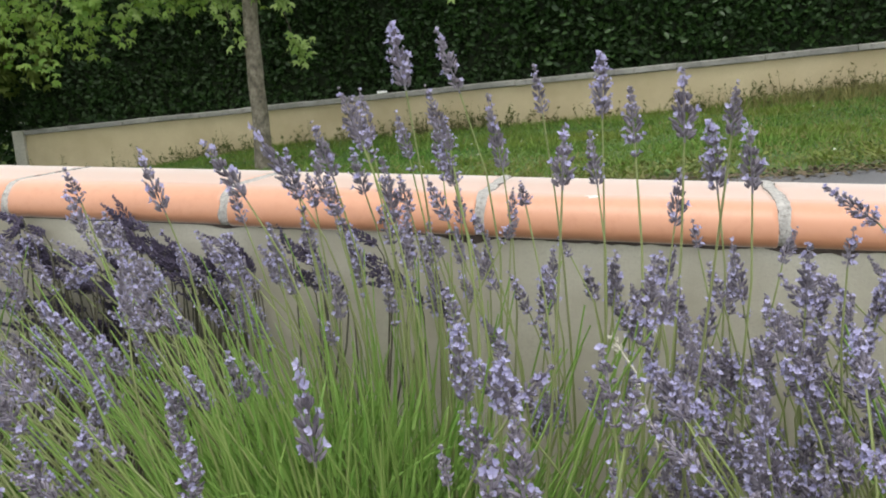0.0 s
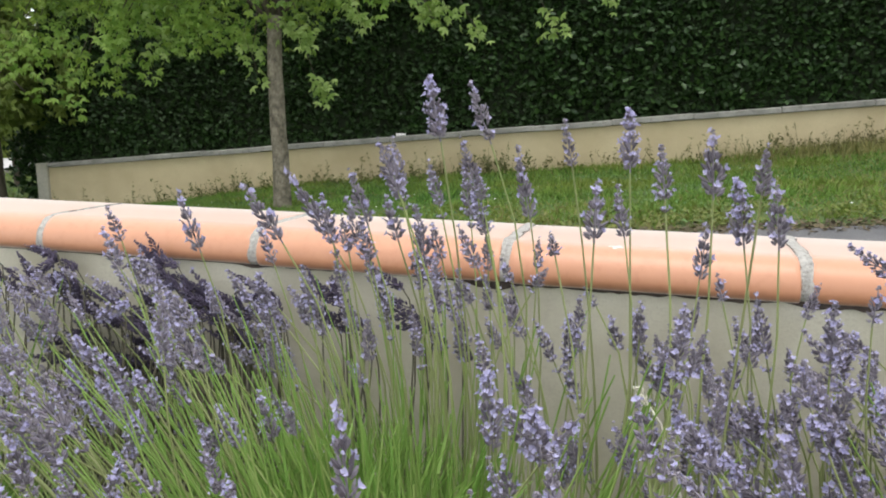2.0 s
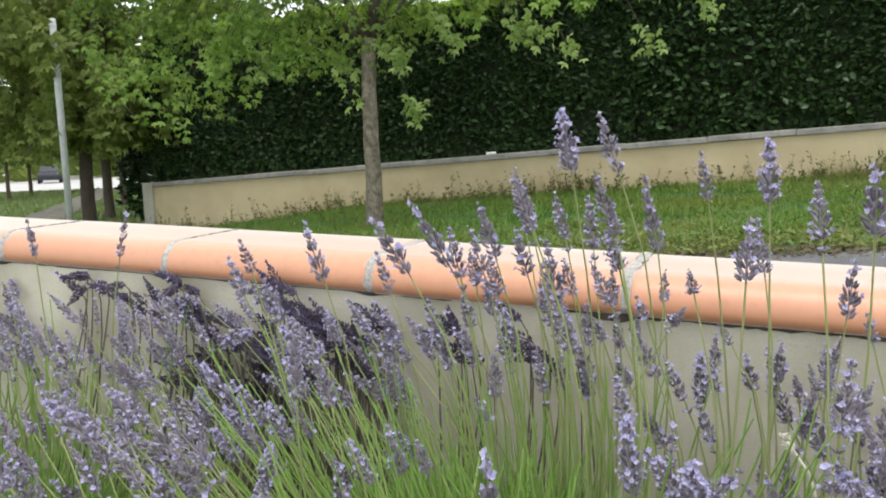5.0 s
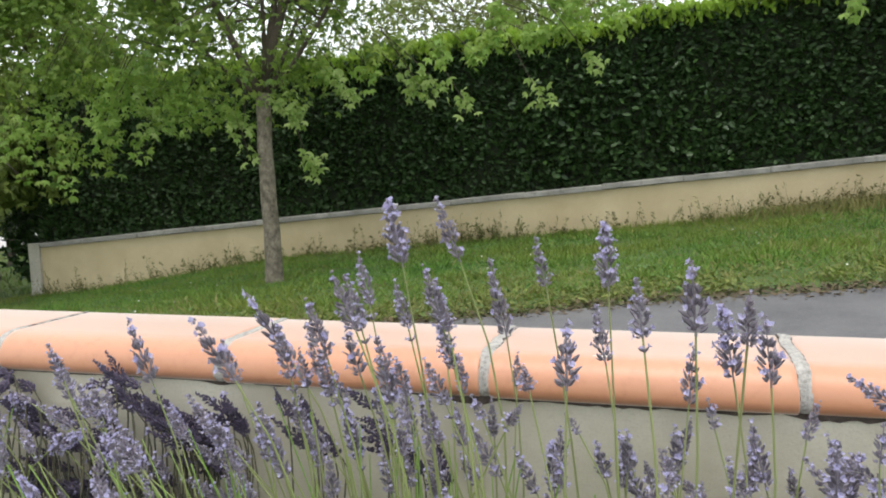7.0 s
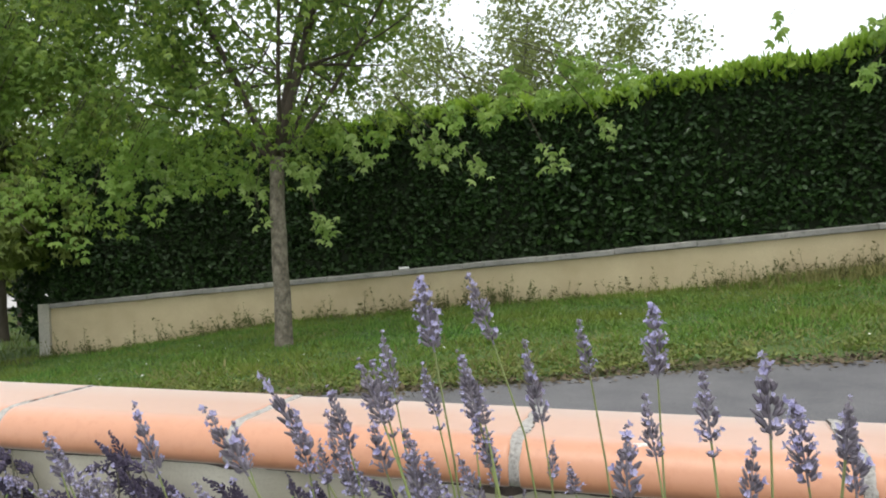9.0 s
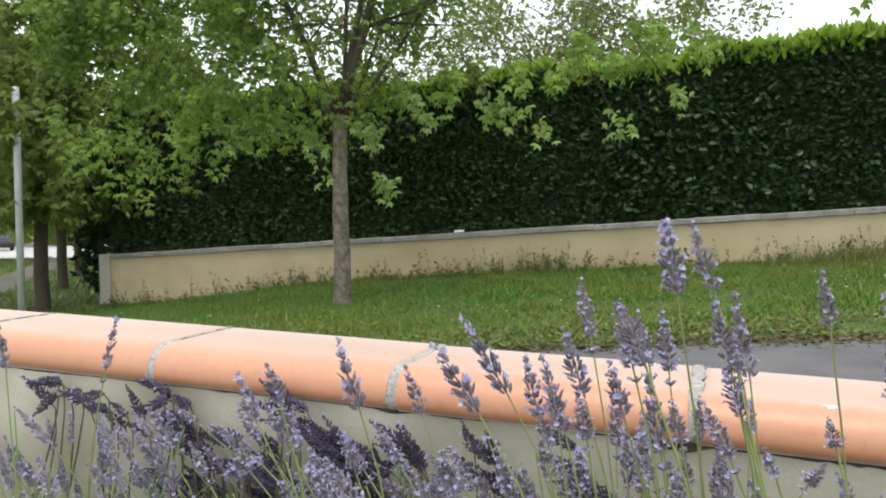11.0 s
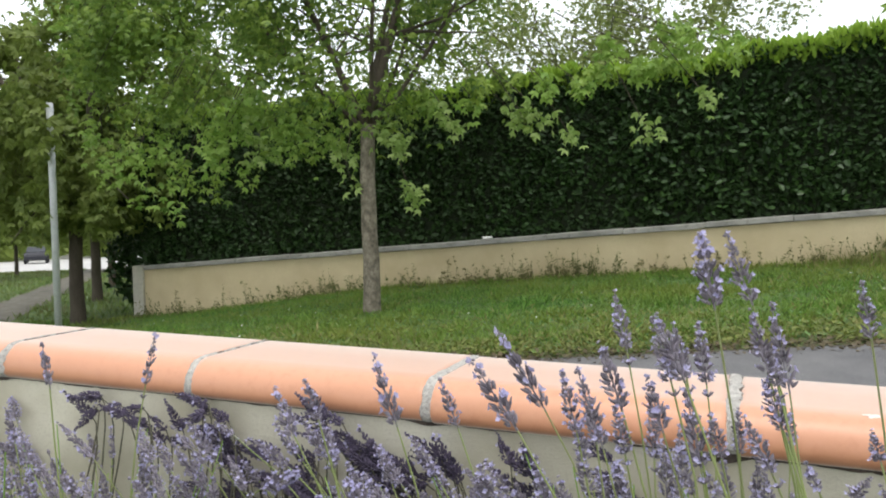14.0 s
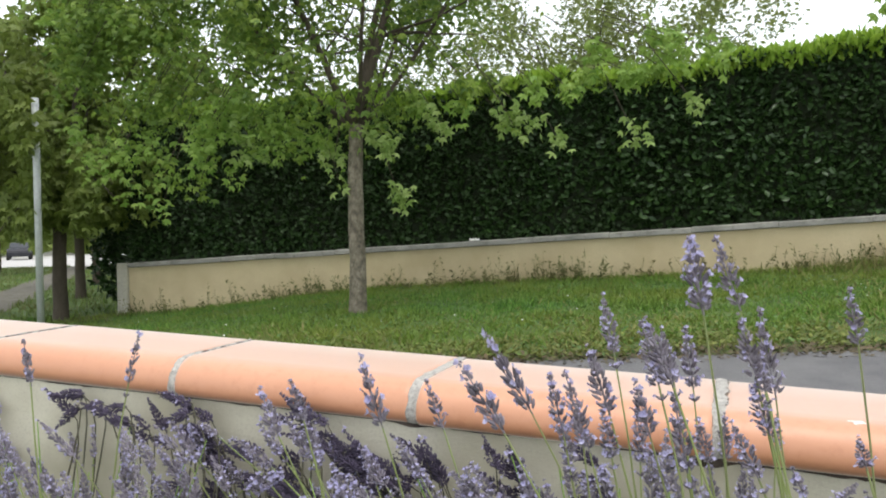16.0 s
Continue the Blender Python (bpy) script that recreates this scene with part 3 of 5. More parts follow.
    v, f = scatter(np.array(OVAL) * (1.2, 1, 1), OVAL_F, c, basis(rand_dirs(K, rng) * (1, 1, 0.3) + (0, 0, 0.35), rand_dirs(K, rng) * 0.5 + (0, 0, 1)), rng.uniform(0.018, 0.052, K))
    tagged(piece("broad_weeds", mesh_of("broad_weeds", v, f, BROAD_WEED)), "low broad-leaved weeds near the road's edge", "weeds", kind="stuff")
    K = 6000
    x = rng.uniform(-4, 5, K)
    y = np.array([edge_y(a) for a in x]) + rng.normal(0.02, 0.12, K)
    c = np.stack([x, y, ground_z(x, y) - 0.012 + rng.uniform(0, 0.008, K)], 1)
    v, f = scatter(np.array(OVAL) * (1.8, 1, 1), OVAL_F, c, basis(rand_dirs(K, rng) * (1, 1, 0.3), rand_dirs(K, rng) * 0.4 + (0, 0, 1)), rng.uniform(0.015, 0.045, K))
    tagged(piece("edge_litter", mesh_of("edge_litter", v, f, DEAD_LEAF)), "dry leaves and crumbs along the road's edge", "litter", kind="stuff")


lawn()


def weeds():
    rng = np.random.default_rng(5)
    vs, fs, off = [], [], 0
    x = np.concatenate([rng.uniform(-9.65, 6.0, 330), rng.normal(2.6, 0.6, 110), rng.normal(-2.4, 0.5, 50), rng.normal(-6, 1.2, 40)])
    for a in x:
        y = HEDGE_Y - abs(rng.normal(0.02, 0.16)) - 0.01
        h = rng.uniform(0.08, 0.3) * (1.0 if rng.uniform() < 0.75 else 1.5)
        p0 = Vector((a, y, ground_z(a, y) - 0.035))
        tip = p0 + Vector((rng.normal(0, 0.07), rng.normal(-0.05, 0.05), h))
        v, f = tube([p0, (p0 + tip) / 2 + Vector((rng.normal(0, 0.015), 0, 0)), tip], [0.003, 0.0025, 0.0015], 3, False)
        vs += v
        fs += [[i + off for i in q] for q in f]
        off += len(v)
        k = int(rng.integers(6, 14))
        t = rng.uniform(0.25, 1.05, k)
        c = np.array([p0 + (tip - p0) * s for s in t]) + rng.normal(0, 0.012, (k, 3))
        v, f = scatter(OVAL, OVAL_F, c, basis(rand_dirs(k, rng) + (0, 0, 0.4), rand_dirs(k, rng)), rng.uniform(0.025, 0.06, k))
        vs += [tuple(q) for q in v]
        fs += [[i + off for i in q] for q in f]
        off += len(v)
    tagged(piece("wall_weeds", mesh_of("wall_weeds", vs, fs, DRY_WEED)), "straggling half-dry weeds along the foot of the garden wall", "weeds", kind="stuff")


weeds()


# ---- trees ----
def branch_path(rng, start, direction, length, steps=6, wander=0.12, droop=0.0):
    p, d = Vector(start), Vector(direction).normalized()
    path = [p.copy()]
    for _ in range(steps):
        d = (d + Vector(rng.normal(0, wander, 3)) + Vector((0, 0, -droop))).normalized()
        p = p + d * (length / steps)
        path.append(p.copy())
    return path


def tree(name, at, label, category, seed, height, trunk_r, fork, spread_r, leaves, leaf_mat, bark, leaf_size=(0.06, 0.1), group="", limbs=6, low=0.5, hem=None, headings=(), clump=0.13, tip_share=0.5, open_core=0.0):
    rng = np.random.default_rng(seed)
    t = thing(name, at, label, category, group)
    trunk = [Vector((0, 0, -0.1)), Vector((0, 0, 0.02)), Vector((0.005, 0, 0.25))]
    for k in range(1, 7):
        trunk.append(Vector((rng.normal(0, 0.008), rng.normal(0, 0.008), fork * (0.15 + 0.85 * k / 6))))
    radii = [trunk_r * 1.2, trunk_r * 1.12, trunk_r * 1.03] + [trunk_r * (1 - 0.03 * k) for k in range(1, 7)]
    v, f = tube(trunk, radii, 14)
    piece("trunk", mesh_of("trunk", v, f, bark, True), t)
    tips = []
    top = trunk[-1]
    for k in range(limbs):
        a = 2 * math.pi * k / limbs + rng.normal(0, 0.25)
        rise = 2.6 if k % 3 == 0 else 1.5
        d = Vector((math.cos(a), math.sin(a), rise * rng.uniform(0.8, 1.2)))
        L = (height - fork) * rng.uniform(0.7, 1.0)
        start = top - Vector((0, 0, rng.uniform(0.0, 0.35)))
        if headings:
            d = Vector(headings[k])
            start = top - Vector((0, 0, 0.06 if k < 3 else rng.uniform(0.05, 0.3)))
        path = branch_path(rng, start, d, L, 8, 0.06 if headings else 0.09, -0.07 if headings and k > 0 else 0.0)
        r0 = trunk_r * (0.62 if k % 3 == 0 else 0.42) if not headings else trunk_r * (0.72 if k == 0 else 0.5 if k < 3 else 0.3)
        limb_parts = [tube(path, [r0 * (1 - 0.85 * i / 8) for i in range(9)], 7)]
        for i in range(2 if headings else 1, 9):
            for _ in range(2 if headings and i < 4 else 3):
                q = path[i]
                a2 = rng.uniform(0, 2 * math.pi)
                d2 = Vector((math.cos(a2), math.sin(a2), rng.uniform(-0.35, 0.7) + (0.45 if headings else 0)))
                L2 = spread_r * rng.uniform(0.3, 0.75) * (1.1 - 0.6 * i / 8)
                p2 = branch_path(rng, q, d2, L2, 5, 0.16, low * 0.16)
                r2 = r0 * (1 - 0.85 * i / 8) * 0.45
                limb_parts.append(tube(p2, [max(r2 * (1 - 0.85 * j / 5), 0.003) for j in range(6)], 4, False))
                tips += p2[2:]
        if headings:
            # leaves also hang in tufts from the limbs themselves
            for i in (1, 2, 3, 4, 5):
                tips += [path[i] + Vector((rng.normal(0, 0.14), rng.normal(0, 0.14), -rng.uniform(0, 0.25))) for _ in range(5)]
        v, f = joined(limb_parts)
        # on the maples this dark bark paints the limbs as backlit
        piece("limb", mesh_of("limb", v, f, DARK_BARK, True), t)
    T = np.array(tips)
    T = T[rng.choice(len(T), int(tip_share * len(T)), replace=False)]
    if open_core:
        T = T[~((T[:, 0] > 0.3) & (rng.uniform(0, 1, len(T)) < np.where(T[:, 2] < fork + 1.6, 0.4, 0.15)))]
        # little grows on the inner branches
        bare = (np.hypot(T[:, 0], T[:, 1]) < open_core * (0.45 + 0.35 * (T[:, 2] - fork))) & (rng.uniform(0, 1, len(T)) < 0.6)
        T = T[~bare]
    if hem is not None:
        # twigs that hang below the crown
        low_tips = T[T[:, 2] < fork + 1.0]
        T = np.concatenate([T] + [low_tips - (0, 0, q) for q in (0.5, 1.0)])
    n = leaves
    c = T[rng.integers(0, len(T), n)] + rng.normal(0, clump, (n, 3)) * (1, 1, 1.1)
    c[:, 2] -= np.abs(rng.normal(0, 0.12, n))
    c = c[c[:, 2] > (fork * 0.87 if hem is None else hem) + 0.12 * rng.normal(size=n)]
    if open_core:
        # the fork and the inner limbs are bare on the street side
        across, out = 0.9 * c[:, 0] + 0.44 * c[:, 1], 0.44 * c[:, 0] - 0.9 * c[:, 1]
        bare = (np.abs(across) < 0.32) & (c[:, 2] < fork + 1.1) & (rng.uniform(0, 1, len(c)) < 0.35)
        c = c[~(bare & (out > -0.6))]
        across = 0.9 * c[:, 0] + 0.44 * c[:, 1]
        c = c[~((across > 0.1) & (across < 1.5) & (c[:, 2] > fork + 0.35) & (c[:, 2] < fork + 1.6) & (rng.uniform(0, 1, len(c)) < 0.35))]
    n = len(c)
    d = rand_dirs(n, rng) * (1, 1, 0.5) + (0, 0, -0.9)
    v, f = scatter(LOBED, LOBED_F, c, basis(d, rand_dirs(n, rng) + (0, 0, 0.9)), rng.uniform(*leaf_size, n))
    tagged(piece("crown", mesh_of("crown", v, f, leaf_mat), t), kind="stuff")
    return t


LEAF_MESH = {}


def spray(t, rng, points, leaf_mat, leaf_n=26, size=(0.07, 0.11), width=0.12, single=False, thick=1.0):
    """A thin hanging twig with leaves at its end, single leaves or joined."""
    v, f = tube(points, [thick * r for r in (0.006, 0.005, 0.004, 0.002)], 5, False)
    tw = piece("twig", mesh_of("twig", v, f, DARK_BARK), t)
    end, mid = Vector(points[-1]), Vector(points[-2])
    c = np.array([mid + (end - mid) * rng.uniform(0.3, 1.1) for _ in range(leaf_n)]) + rng.normal(0, width * 0.5, (leaf_n, 3))
    d = rand_dirs(leaf_n, rng) * (1, 1, 0.5) + (0, 0, -0.9)
    fr = basis(d, rand_dirs(leaf_n, rng) + (0, -0.5, 0.8))
    sizes = rng.uniform(*size, leaf_n)
    if single:
        if leaf_mat.name not in LEAF_MESH:
            LEAF_MESH[leaf_mat.name] = mesh_of("leaf", LOBED, LOBED_F, leaf_mat)
        for p, m, k in zip(c, fr, sizes):
            leaf = piece("leaf", LEAF_MESH[leaf_mat.name], tw)
            leaf.matrix_local = Matrix.Translation(p) @ Matrix(m.T.tolist()).to_4x4() @ Matrix.Scale(k, 4)
        return
    v, f = scatter(LOBED, LOBED_F, c, fr, sizes)
    tagged(piece("foliage", mesh_of("foliage", v, f, leaf_mat), tw), kind="stuff")


def maples():
    rng = np.random.default_rng(40)
    m = tree("maple_tree", (-3.615, 8.185, 0.035), "slim street maple with grey-brown trunk and drooping green leaves", "tree", 21, 6.6, 0.094, 2.1, 2.6, 15500, MAPLE, BARK, (0.05, 0.092), limbs=7, low=0.35, clump=0.17, tip_share=0.85, open_core=0.75,
             headings=((0.05, 0.05, 1), (-0.42, -0.12, 0.9), (0.16, 0.2, 1.1), (0.6, 0.15, 0.8), (-0.8, -0.4, 0.75), (0.35, -0.6, 0.8), (0.1, 0.9, 0.8)))
    base = Vector(m.location)
    # low hanging twigs: bunch end, and where the twig comes from
    count = 0
    for end, lift, n in (((-3.14, 8.3, 1.36), (-0.14, 0, 0.27), 34), ((-0.63, 8.5, 1.93), (-0.24, 0, 0.4), 22), ((-0.06, 8.4, 2.2), (-0.3, 0, 0.32), 20),
                         ((-1.40, 8.3, 1.95), (-0.3, 0.1, 0.4), 18), ((-1.65, 8.3, 2.12), (-0.4, 0, 0.3), 30), ((-2.01, 8.4, 2.2), (-0.4, 0, 0.3), 30),
                         ((-2.63, 8.2, 2.15), (-0.3, 0, 0.35), 36), ((-3.2, 8.05, 1.93), (-0.1, 0, 0.25), 34), ((-3.38, 8.0, 2.02), (-0.1, 0, 0.2), 22), ((-3.9, 8.05, 1.86), (0.1, 0, 0.3), 22),
                         ((-3.81, 8.05, 1.6), (0.05, 0, 0.3), 12), ((-5.04, 8.1, 1.95), (0.3, 0, 0.4), 40), ((-5.76, 8.3, 1.84), (0.35, 0, 0.4), 44),
                         ((-6.27, 8.2, 1.35), (0.25, 0, 0.5), 34), ((-5.66, 8.1, 1.5), (0.2, 0, 0.4), 26), ((-6.89, 8.3, 1.5), (0.3, 0, 0.5), 30),
                         ((-5.25, 8.2, 1.65), (0.3, 0, 0.4), 26), ((-4.53, 8.0, 1.9), (0.2, 0, 0.4), 40), ((-5.45, 8.0, 2.2), (0.3, 0, 0.3), 50), ((-6.37, 8.1, 2.0), (0.4, 0, 0.4), 50), ((-7.09, 8.3, 2.1), (0.4, 0, 0.4), 46), ((-6.07, 8.0, 1.7), (0.3, 0, 0.4), 40), ((-7.40, 8.2, 1.8), (0.4, 0, 0.4), 36), ((-4.73, 8.0, 2.2), (0.3, 0, 0.3), 50), ((-5.14, 8.1, 2.5), (0.3, 0, 0.3), 60), ((-5.86, 8.0, 2.4), (0.3, 0, 0.3), 60), ((-6.48, 8.1, 2.4), (0.3, 0, 0.3), 60), ((-7.09, 8.2, 2.5), (0.3, 0, 0.3), 55), ((-7.71, 8.3, 2.3), (0.3, 0, 0.3), 50), ((-6.78, 8.0, 1.85), (0.3, 0, 0.4), 46), ((-5.55, 8.0, 1.95), (0.3, 0, 0.3), 46), ((-2.27, 8.1, 2.45), (-0.3, 0, 0.3), 46), ((-1.55, 8.2, 2.4), (-0.4, 0, 0.3), 40), ((-0.63, 8.5, 2.5), (-0.5, 0, 0.2), 36), ((-2.94, 8.3, 2.35), (-0.2, 0, 0.3), 40), ((-2.37, 8.3, 2.28), (-0.3, 0, 0.3), 36), ((-2.07, 8.4, 2.55), (-0.3, 0, 0.2), 40), ((-1.81, 8.3, 2.02), (-0.3, 0, 0.4), 18), ((-1.24, 8.4, 2.36), (-0.4, 0, 0.3), 32), ((-0.37, 8.5, 2.6), (-0.5, 0, 0.15), 30), ((0.19, 8.5, 2.68), (-0.5, 0, 0.12), 24), ((-0.94, 8.4, 2.75), (-0.4, 0, 0.2), 36), ((-1.04, 8.4, 2.55), (-0.5, 0, 0.25), 40)):
        e = Vector(end) - base
        d = Vector(lift)
        bright = MAPLE_YOUNG if rng.uniform() < 0.8 else MAPLE
        over_hedge = count < 12
        count += 1
        hang = Vector((0.05, 0, -0.1)) if over_hedge else Vector((0, 0, -0.05))
        spray(m, rng, [e + d * 1.5 + Vector((0, 0, 0.12)), e + d * 1.0 + Vector((0, 0, 0.08)), e + d * 0.3 - hang * 0.5, e + hang], MAPLE_SPRIG if over_hedge else bright, n, width=0.12 if end[0] > -4 else 0.24, single=over_hedge)
    # the end of a long limb in front of the birches
    for k in range(14):
        e = Vector((rng.uniform(-0.9, 0.35), rng.uniform(8.3, 8.7), rng.uniform(2.55, 2.95))) - base
        d = Vector((-0.45, 0, 0.14))
        spray(m, rng, [e + d * 1.5 + Vector((0, 0, 0.06)), e + d + Vector((0, 0, 0.05)), e + d * 0.3, e - Vector((0, 0, 0.03))], MAPLE_YOUNG, 16, (0.06, 0.1), 0.14, thick=0.6)
    for k in range(74):
        e = Vector((rng.uniform(-7.8, -5.3), rng.uniform(7.7, 8.8), rng.uniform(2.5, 4.4) if k < 34 else rng.uniform(3.1, 4.9))) - base
        d = Vector((0.3, 0, 0.3))
        spray(m, rng, [e + d * 1.5 + Vector((0, 0, 0.12)), e + d + Vector((0, 0, 0.08)), e + d * 0.3, e - Vector((0, 0, 0.05))], MAPLE_YOUNG if k % 3 == 0 else MAPLE, 84, (0.055, 0.092), 0.34)
    for k in range(20):
        low = k < 11
        e = Vector((rng.uniform(-5.6, -4.0) if low else rng.uniform(-7.8, -6.0), rng.uniform(7.9, 8.6), rng.uniform(1.95, 2.6) if low else rng.uniform(3.0, 4.4))) - base
        d = Vector((0.25, 0, 0.3))
        spray(m, rng, [e + d * 1.5 + Vector((0, 0, 0.12)), e + d + Vector((0, 0, 0.08)), e + d * 0.3, e - Vector((0, 0, 0.05))], MAPLE_YOUNG if low else MAPLE, 58 if low else 84, (0.055, 0.092), 0.26 if low else 0.36)
    r = tree("maple_tree", (5.4, 8.5, 0.6), "street maple reaching over the lawn with pale green drooping leaves", "tree", 22, 6.6, 0.09, 1.8, 2.6, 6500, MAPLE, BARK, (0.075, 0.13), limbs=7)
    base = Vector(r.location)
    for end, lift, n in (((1.56, 8.4, 2.98), (0.3, 0, 0.3), 14), ((2.24, 8.4, 2.5), (0.35, 0, 0.3), 24), ((2.40, 8.4, 2.95), (0.4, 0, 0.15), 34), ((2.65, 8.4, 2.75), (0.4, 0, 0.25), 38),
                         ((2.91, 8.4, 3.05), (0.4, 0, 0.15), 44), ((3.17, 8.4, 3.15), (0.4, 0, 0.15), 46), ((3.06, 8.4, 2.85), (0.4, 0, 0.2), 40), ((2.76, 8.5, 3.2), (0.4, 0, 0.15), 40)):
        e = Vector(end) - base
        d = Vector(lift)
        spray(r, rng, [e + d * 3.5, e + d * 1.6 + Vector((0, 0, 0.1)), e + d * 0.3, e - Vector((0, 0, 0.05))], MAPLE_YOUNG, n, thick=0.45)


maples()


def street_trees():
    spots = (((-10.73, 10.8), 7.5, 0.125, 2.0, 3.25, 27000, "broad"), ((-14.75, 15.2), 8.0, 0.12, 2.2, 3.2, 6500, "tall"), ((-18.97, 20.0), 8.0, 0.12, 2.2, 3.2, 5500, "tall"),
             ((-35.2, 30.05), 6.5, 0.1, 2.0, 2.4, 4200, "slim"), ((-32.26, 26.4), 6.5, 0.09, 2.0, 2.5, 4600, "slim"), ((-31.5, 30.5), 8.0, 0.13, 2.2, 3.4, 3800, "tall"))
    for k, ((x, y), h, r, fork, wide, n, kind) in enumerate(spots):
        tree("street_tree", (x, y, float(ground_z(x, y))), f"{kind} green street tree with dark trunk beside the path", "tree", 60 + k, h, r, fork, wide, n, STREET_LEAF, DARK_BARK,
             (0.11, 0.19) if k < 3 else (0.16, 0.26), group="street trees along the path", limbs=7, low=0.9, hem=(1.75, 1.6, 1.3, 1.75, 1.8, 1.4)[k])


street_trees()


def birch_trees():
    for k, (x, y, h, n) in enumerate(((-3.15, 17.0, 7.4, 7500), (-1.9, 17.6, 7.4, 8000), (-7.35, 18.5, 7.6, 6500))):
        tree("birch_tree", (x, y, float(ground_z(x, y))), "thin airy birch with small pale leaves behind the hedge", "tree", 80 + k, h, 0.05, 2.4, 2.1, n, BIRCH_LEAF, DARK_BARK,
             (0.06, 0.105), group="birches behind the hedge", limbs=6, low=0.3, clump=0.2, tip_share=0.8)


birch_trees()


def sign_post():
    p = thing("steel_post", (-9.268, 9.054, float(ground_z(-9.268, 9.054))), "grey galvanised steel post standing in the grass", "post")
    h = 2.919 - p.location.z
    v, f = tube([(0, 0, -0.2), (0, 0, h - 0.012), (0, 0, h)], [0.05, 0.05, 0.043], 16)
    piece("pole", mesh_of("pole", v, f, STEEL, True), p)
    for z in (h - 0.1, h - 0.78, h - 0.86):
        v, f = tube([(0, 0, z - 0.015), (0, 0, z + 0.015)], [0.056, 0.056], 16)
        piece("clamp_band", mesh_of("clamp_band", v, f, STEEL), p)


sign_post()


# path, far street and a parked car beyond the end of the garden wall
def ribbon(name, centre, width, mat, lift, label, category):
    vs, fs = [], []
    for i, (x, y) in enumerate(centre):
        a = Vector(centre[max(i - 1, 0)])
        b = Vector(centre[min(i + 1, len(centre) - 1)])
        d = (b - a).normalized()
        for s in (-0.5, 0.5):
            px, py = x - d.y * s * width, y + d.x * s * width
            vs.append((px, py, float(ground_z(px, py)) + lift))
    fs = [[2 * i, 2 * i + 1, 2 * i + 3, 2 * i + 2] for i in range(len(centre) - 1)]
    return tagged(piece(name, mesh_of(name, vs, fs, mat)), label, category, kind="structure")


ribbon("pavement", [(-11.2 - 0.95 * 1.3 * i, 8.0 + 1.1 * 1.3 * i) for i in range(26)], 1.5, GRAVEL_PATH, -0.02, "rough gravel footpath beside the trees", "path")
ribbon("road", [(-108 + 4 * i, 60.8 - 0.46 * i) for i in range(24)], 36.0, FAR_STREET, -0.015, "pale far street behind the trees", "road")


def far_grass():
    rng = np.random.default_rng(9)
    N = 52000
    x = rng.uniform(-46, -9, N)
    y = rng.uniform(6, 34, N)
    c = np.stack([x, y, ground_z(x, y) - 0.035], 1)
    d = np.stack([rng.normal(0, 0.4, N), rng.normal(0, 0.4, N), np.full(N, 0.9)], 1)
    off_path = np.abs((y - 8.0) - (-(x + 11.2)) * 1.1 / 0.95) > 1.0 + rng.normal(0, 0.12, N)
    c, d = c[off_path], d[off_path]
    N = len(c)
    v, f = scatter(np.array(BLADE) * (2.5, 1, 1), BLADE_F, c, basis(d, rand_dirs(N, rng)), rng.uniform(0.07, 0.17, N))
    tagged(piece("verge_grass", mesh_of("verge_grass", v, f, SHADED_VERGE)), "long uncut grass on the verge beside the path", "grass", kind="stuff")


far_grass()

CAR_PAINT = material("dark_car_paint", (0.02, 0.022, 0.03), (0.03, 0.032, 0.04), 2, (0.02, 0.02, 0.03), 30, 0.25, 0)
CAR_GLASS = material("dark_glass", (0.03, 0.035, 0.04), (0.05, 0.055, 0.06), 2, (0.03, 0.03, 0.03), 30, 0.08, 0)
RUBBER = material("rubber", (0.02, 0.02, 0.02), (0.03, 0.03, 0.03), 8, (0.04, 0.04, 0.04), 60, 0.9, 0.2)


def parked_car():
    x, y = -56.9, 50.2
    c = thing("car", (x, y, float(ground_z(x, y)) - 0.01), "dark parked hatchback on the far street", "car")
    prof = [(-2.0, 0.3), (-2.05, 0.7), (-1.9, 0.95), (-1.0, 1.0), (1.7, 1.0), (2.0, 0.85), (2.05, 0.35)]
    roof = [(-1.15, 0.98), (-0.5, 1.42), (1.1, 1.45), (1.75, 0.98)]
    for nm, pr, w, mt in (("body", prof, 0.85, CAR_PAINT), ("cabin", roof, 0.72, CAR_GLASS)):
        n = len(pr)
        vs = [(a, s * w * (0.94 if b > 1.2 else 1), b) for s in (-1, 1) for a, b in pr]
        fs = [[i, (i + 1) % n, n + (i + 1) % n, n + i] for i in range(n)] + [list(range(n))[::-1], list(range(n, 2 * n))]
        bm = bmesh.new()
        bv = [bm.verts.new(p) for p in vs]
        for q in fs:
            bm.faces.new([bv[k] for k in q])
        bmesh.ops.recalc_face_normals(bm, faces=bm.faces)
        bmesh.ops.bevel(bm, geom=bm.edges[:], offset=0.06, segments=2, affect='EDGES')
        me = bpy.data.meshes.new(nm)
        bm.to_mesh(me)
        bm.free()
        me.materials.append(mt)
        piece(nm, me, c)
    for wx in (-1.3, 1.3):
        for wy in (-0.8, 0.8):
            v, f = tube([(wx, wy - 0.1, 0.31), (wx, wy + 0.1, 0.31)], [0.31, 0.31], 18)
            piece("wheel", mesh_of("wheel", v, f, RUBBER), c)
    c.rotation_euler[2] = radians(136)


parked_car()


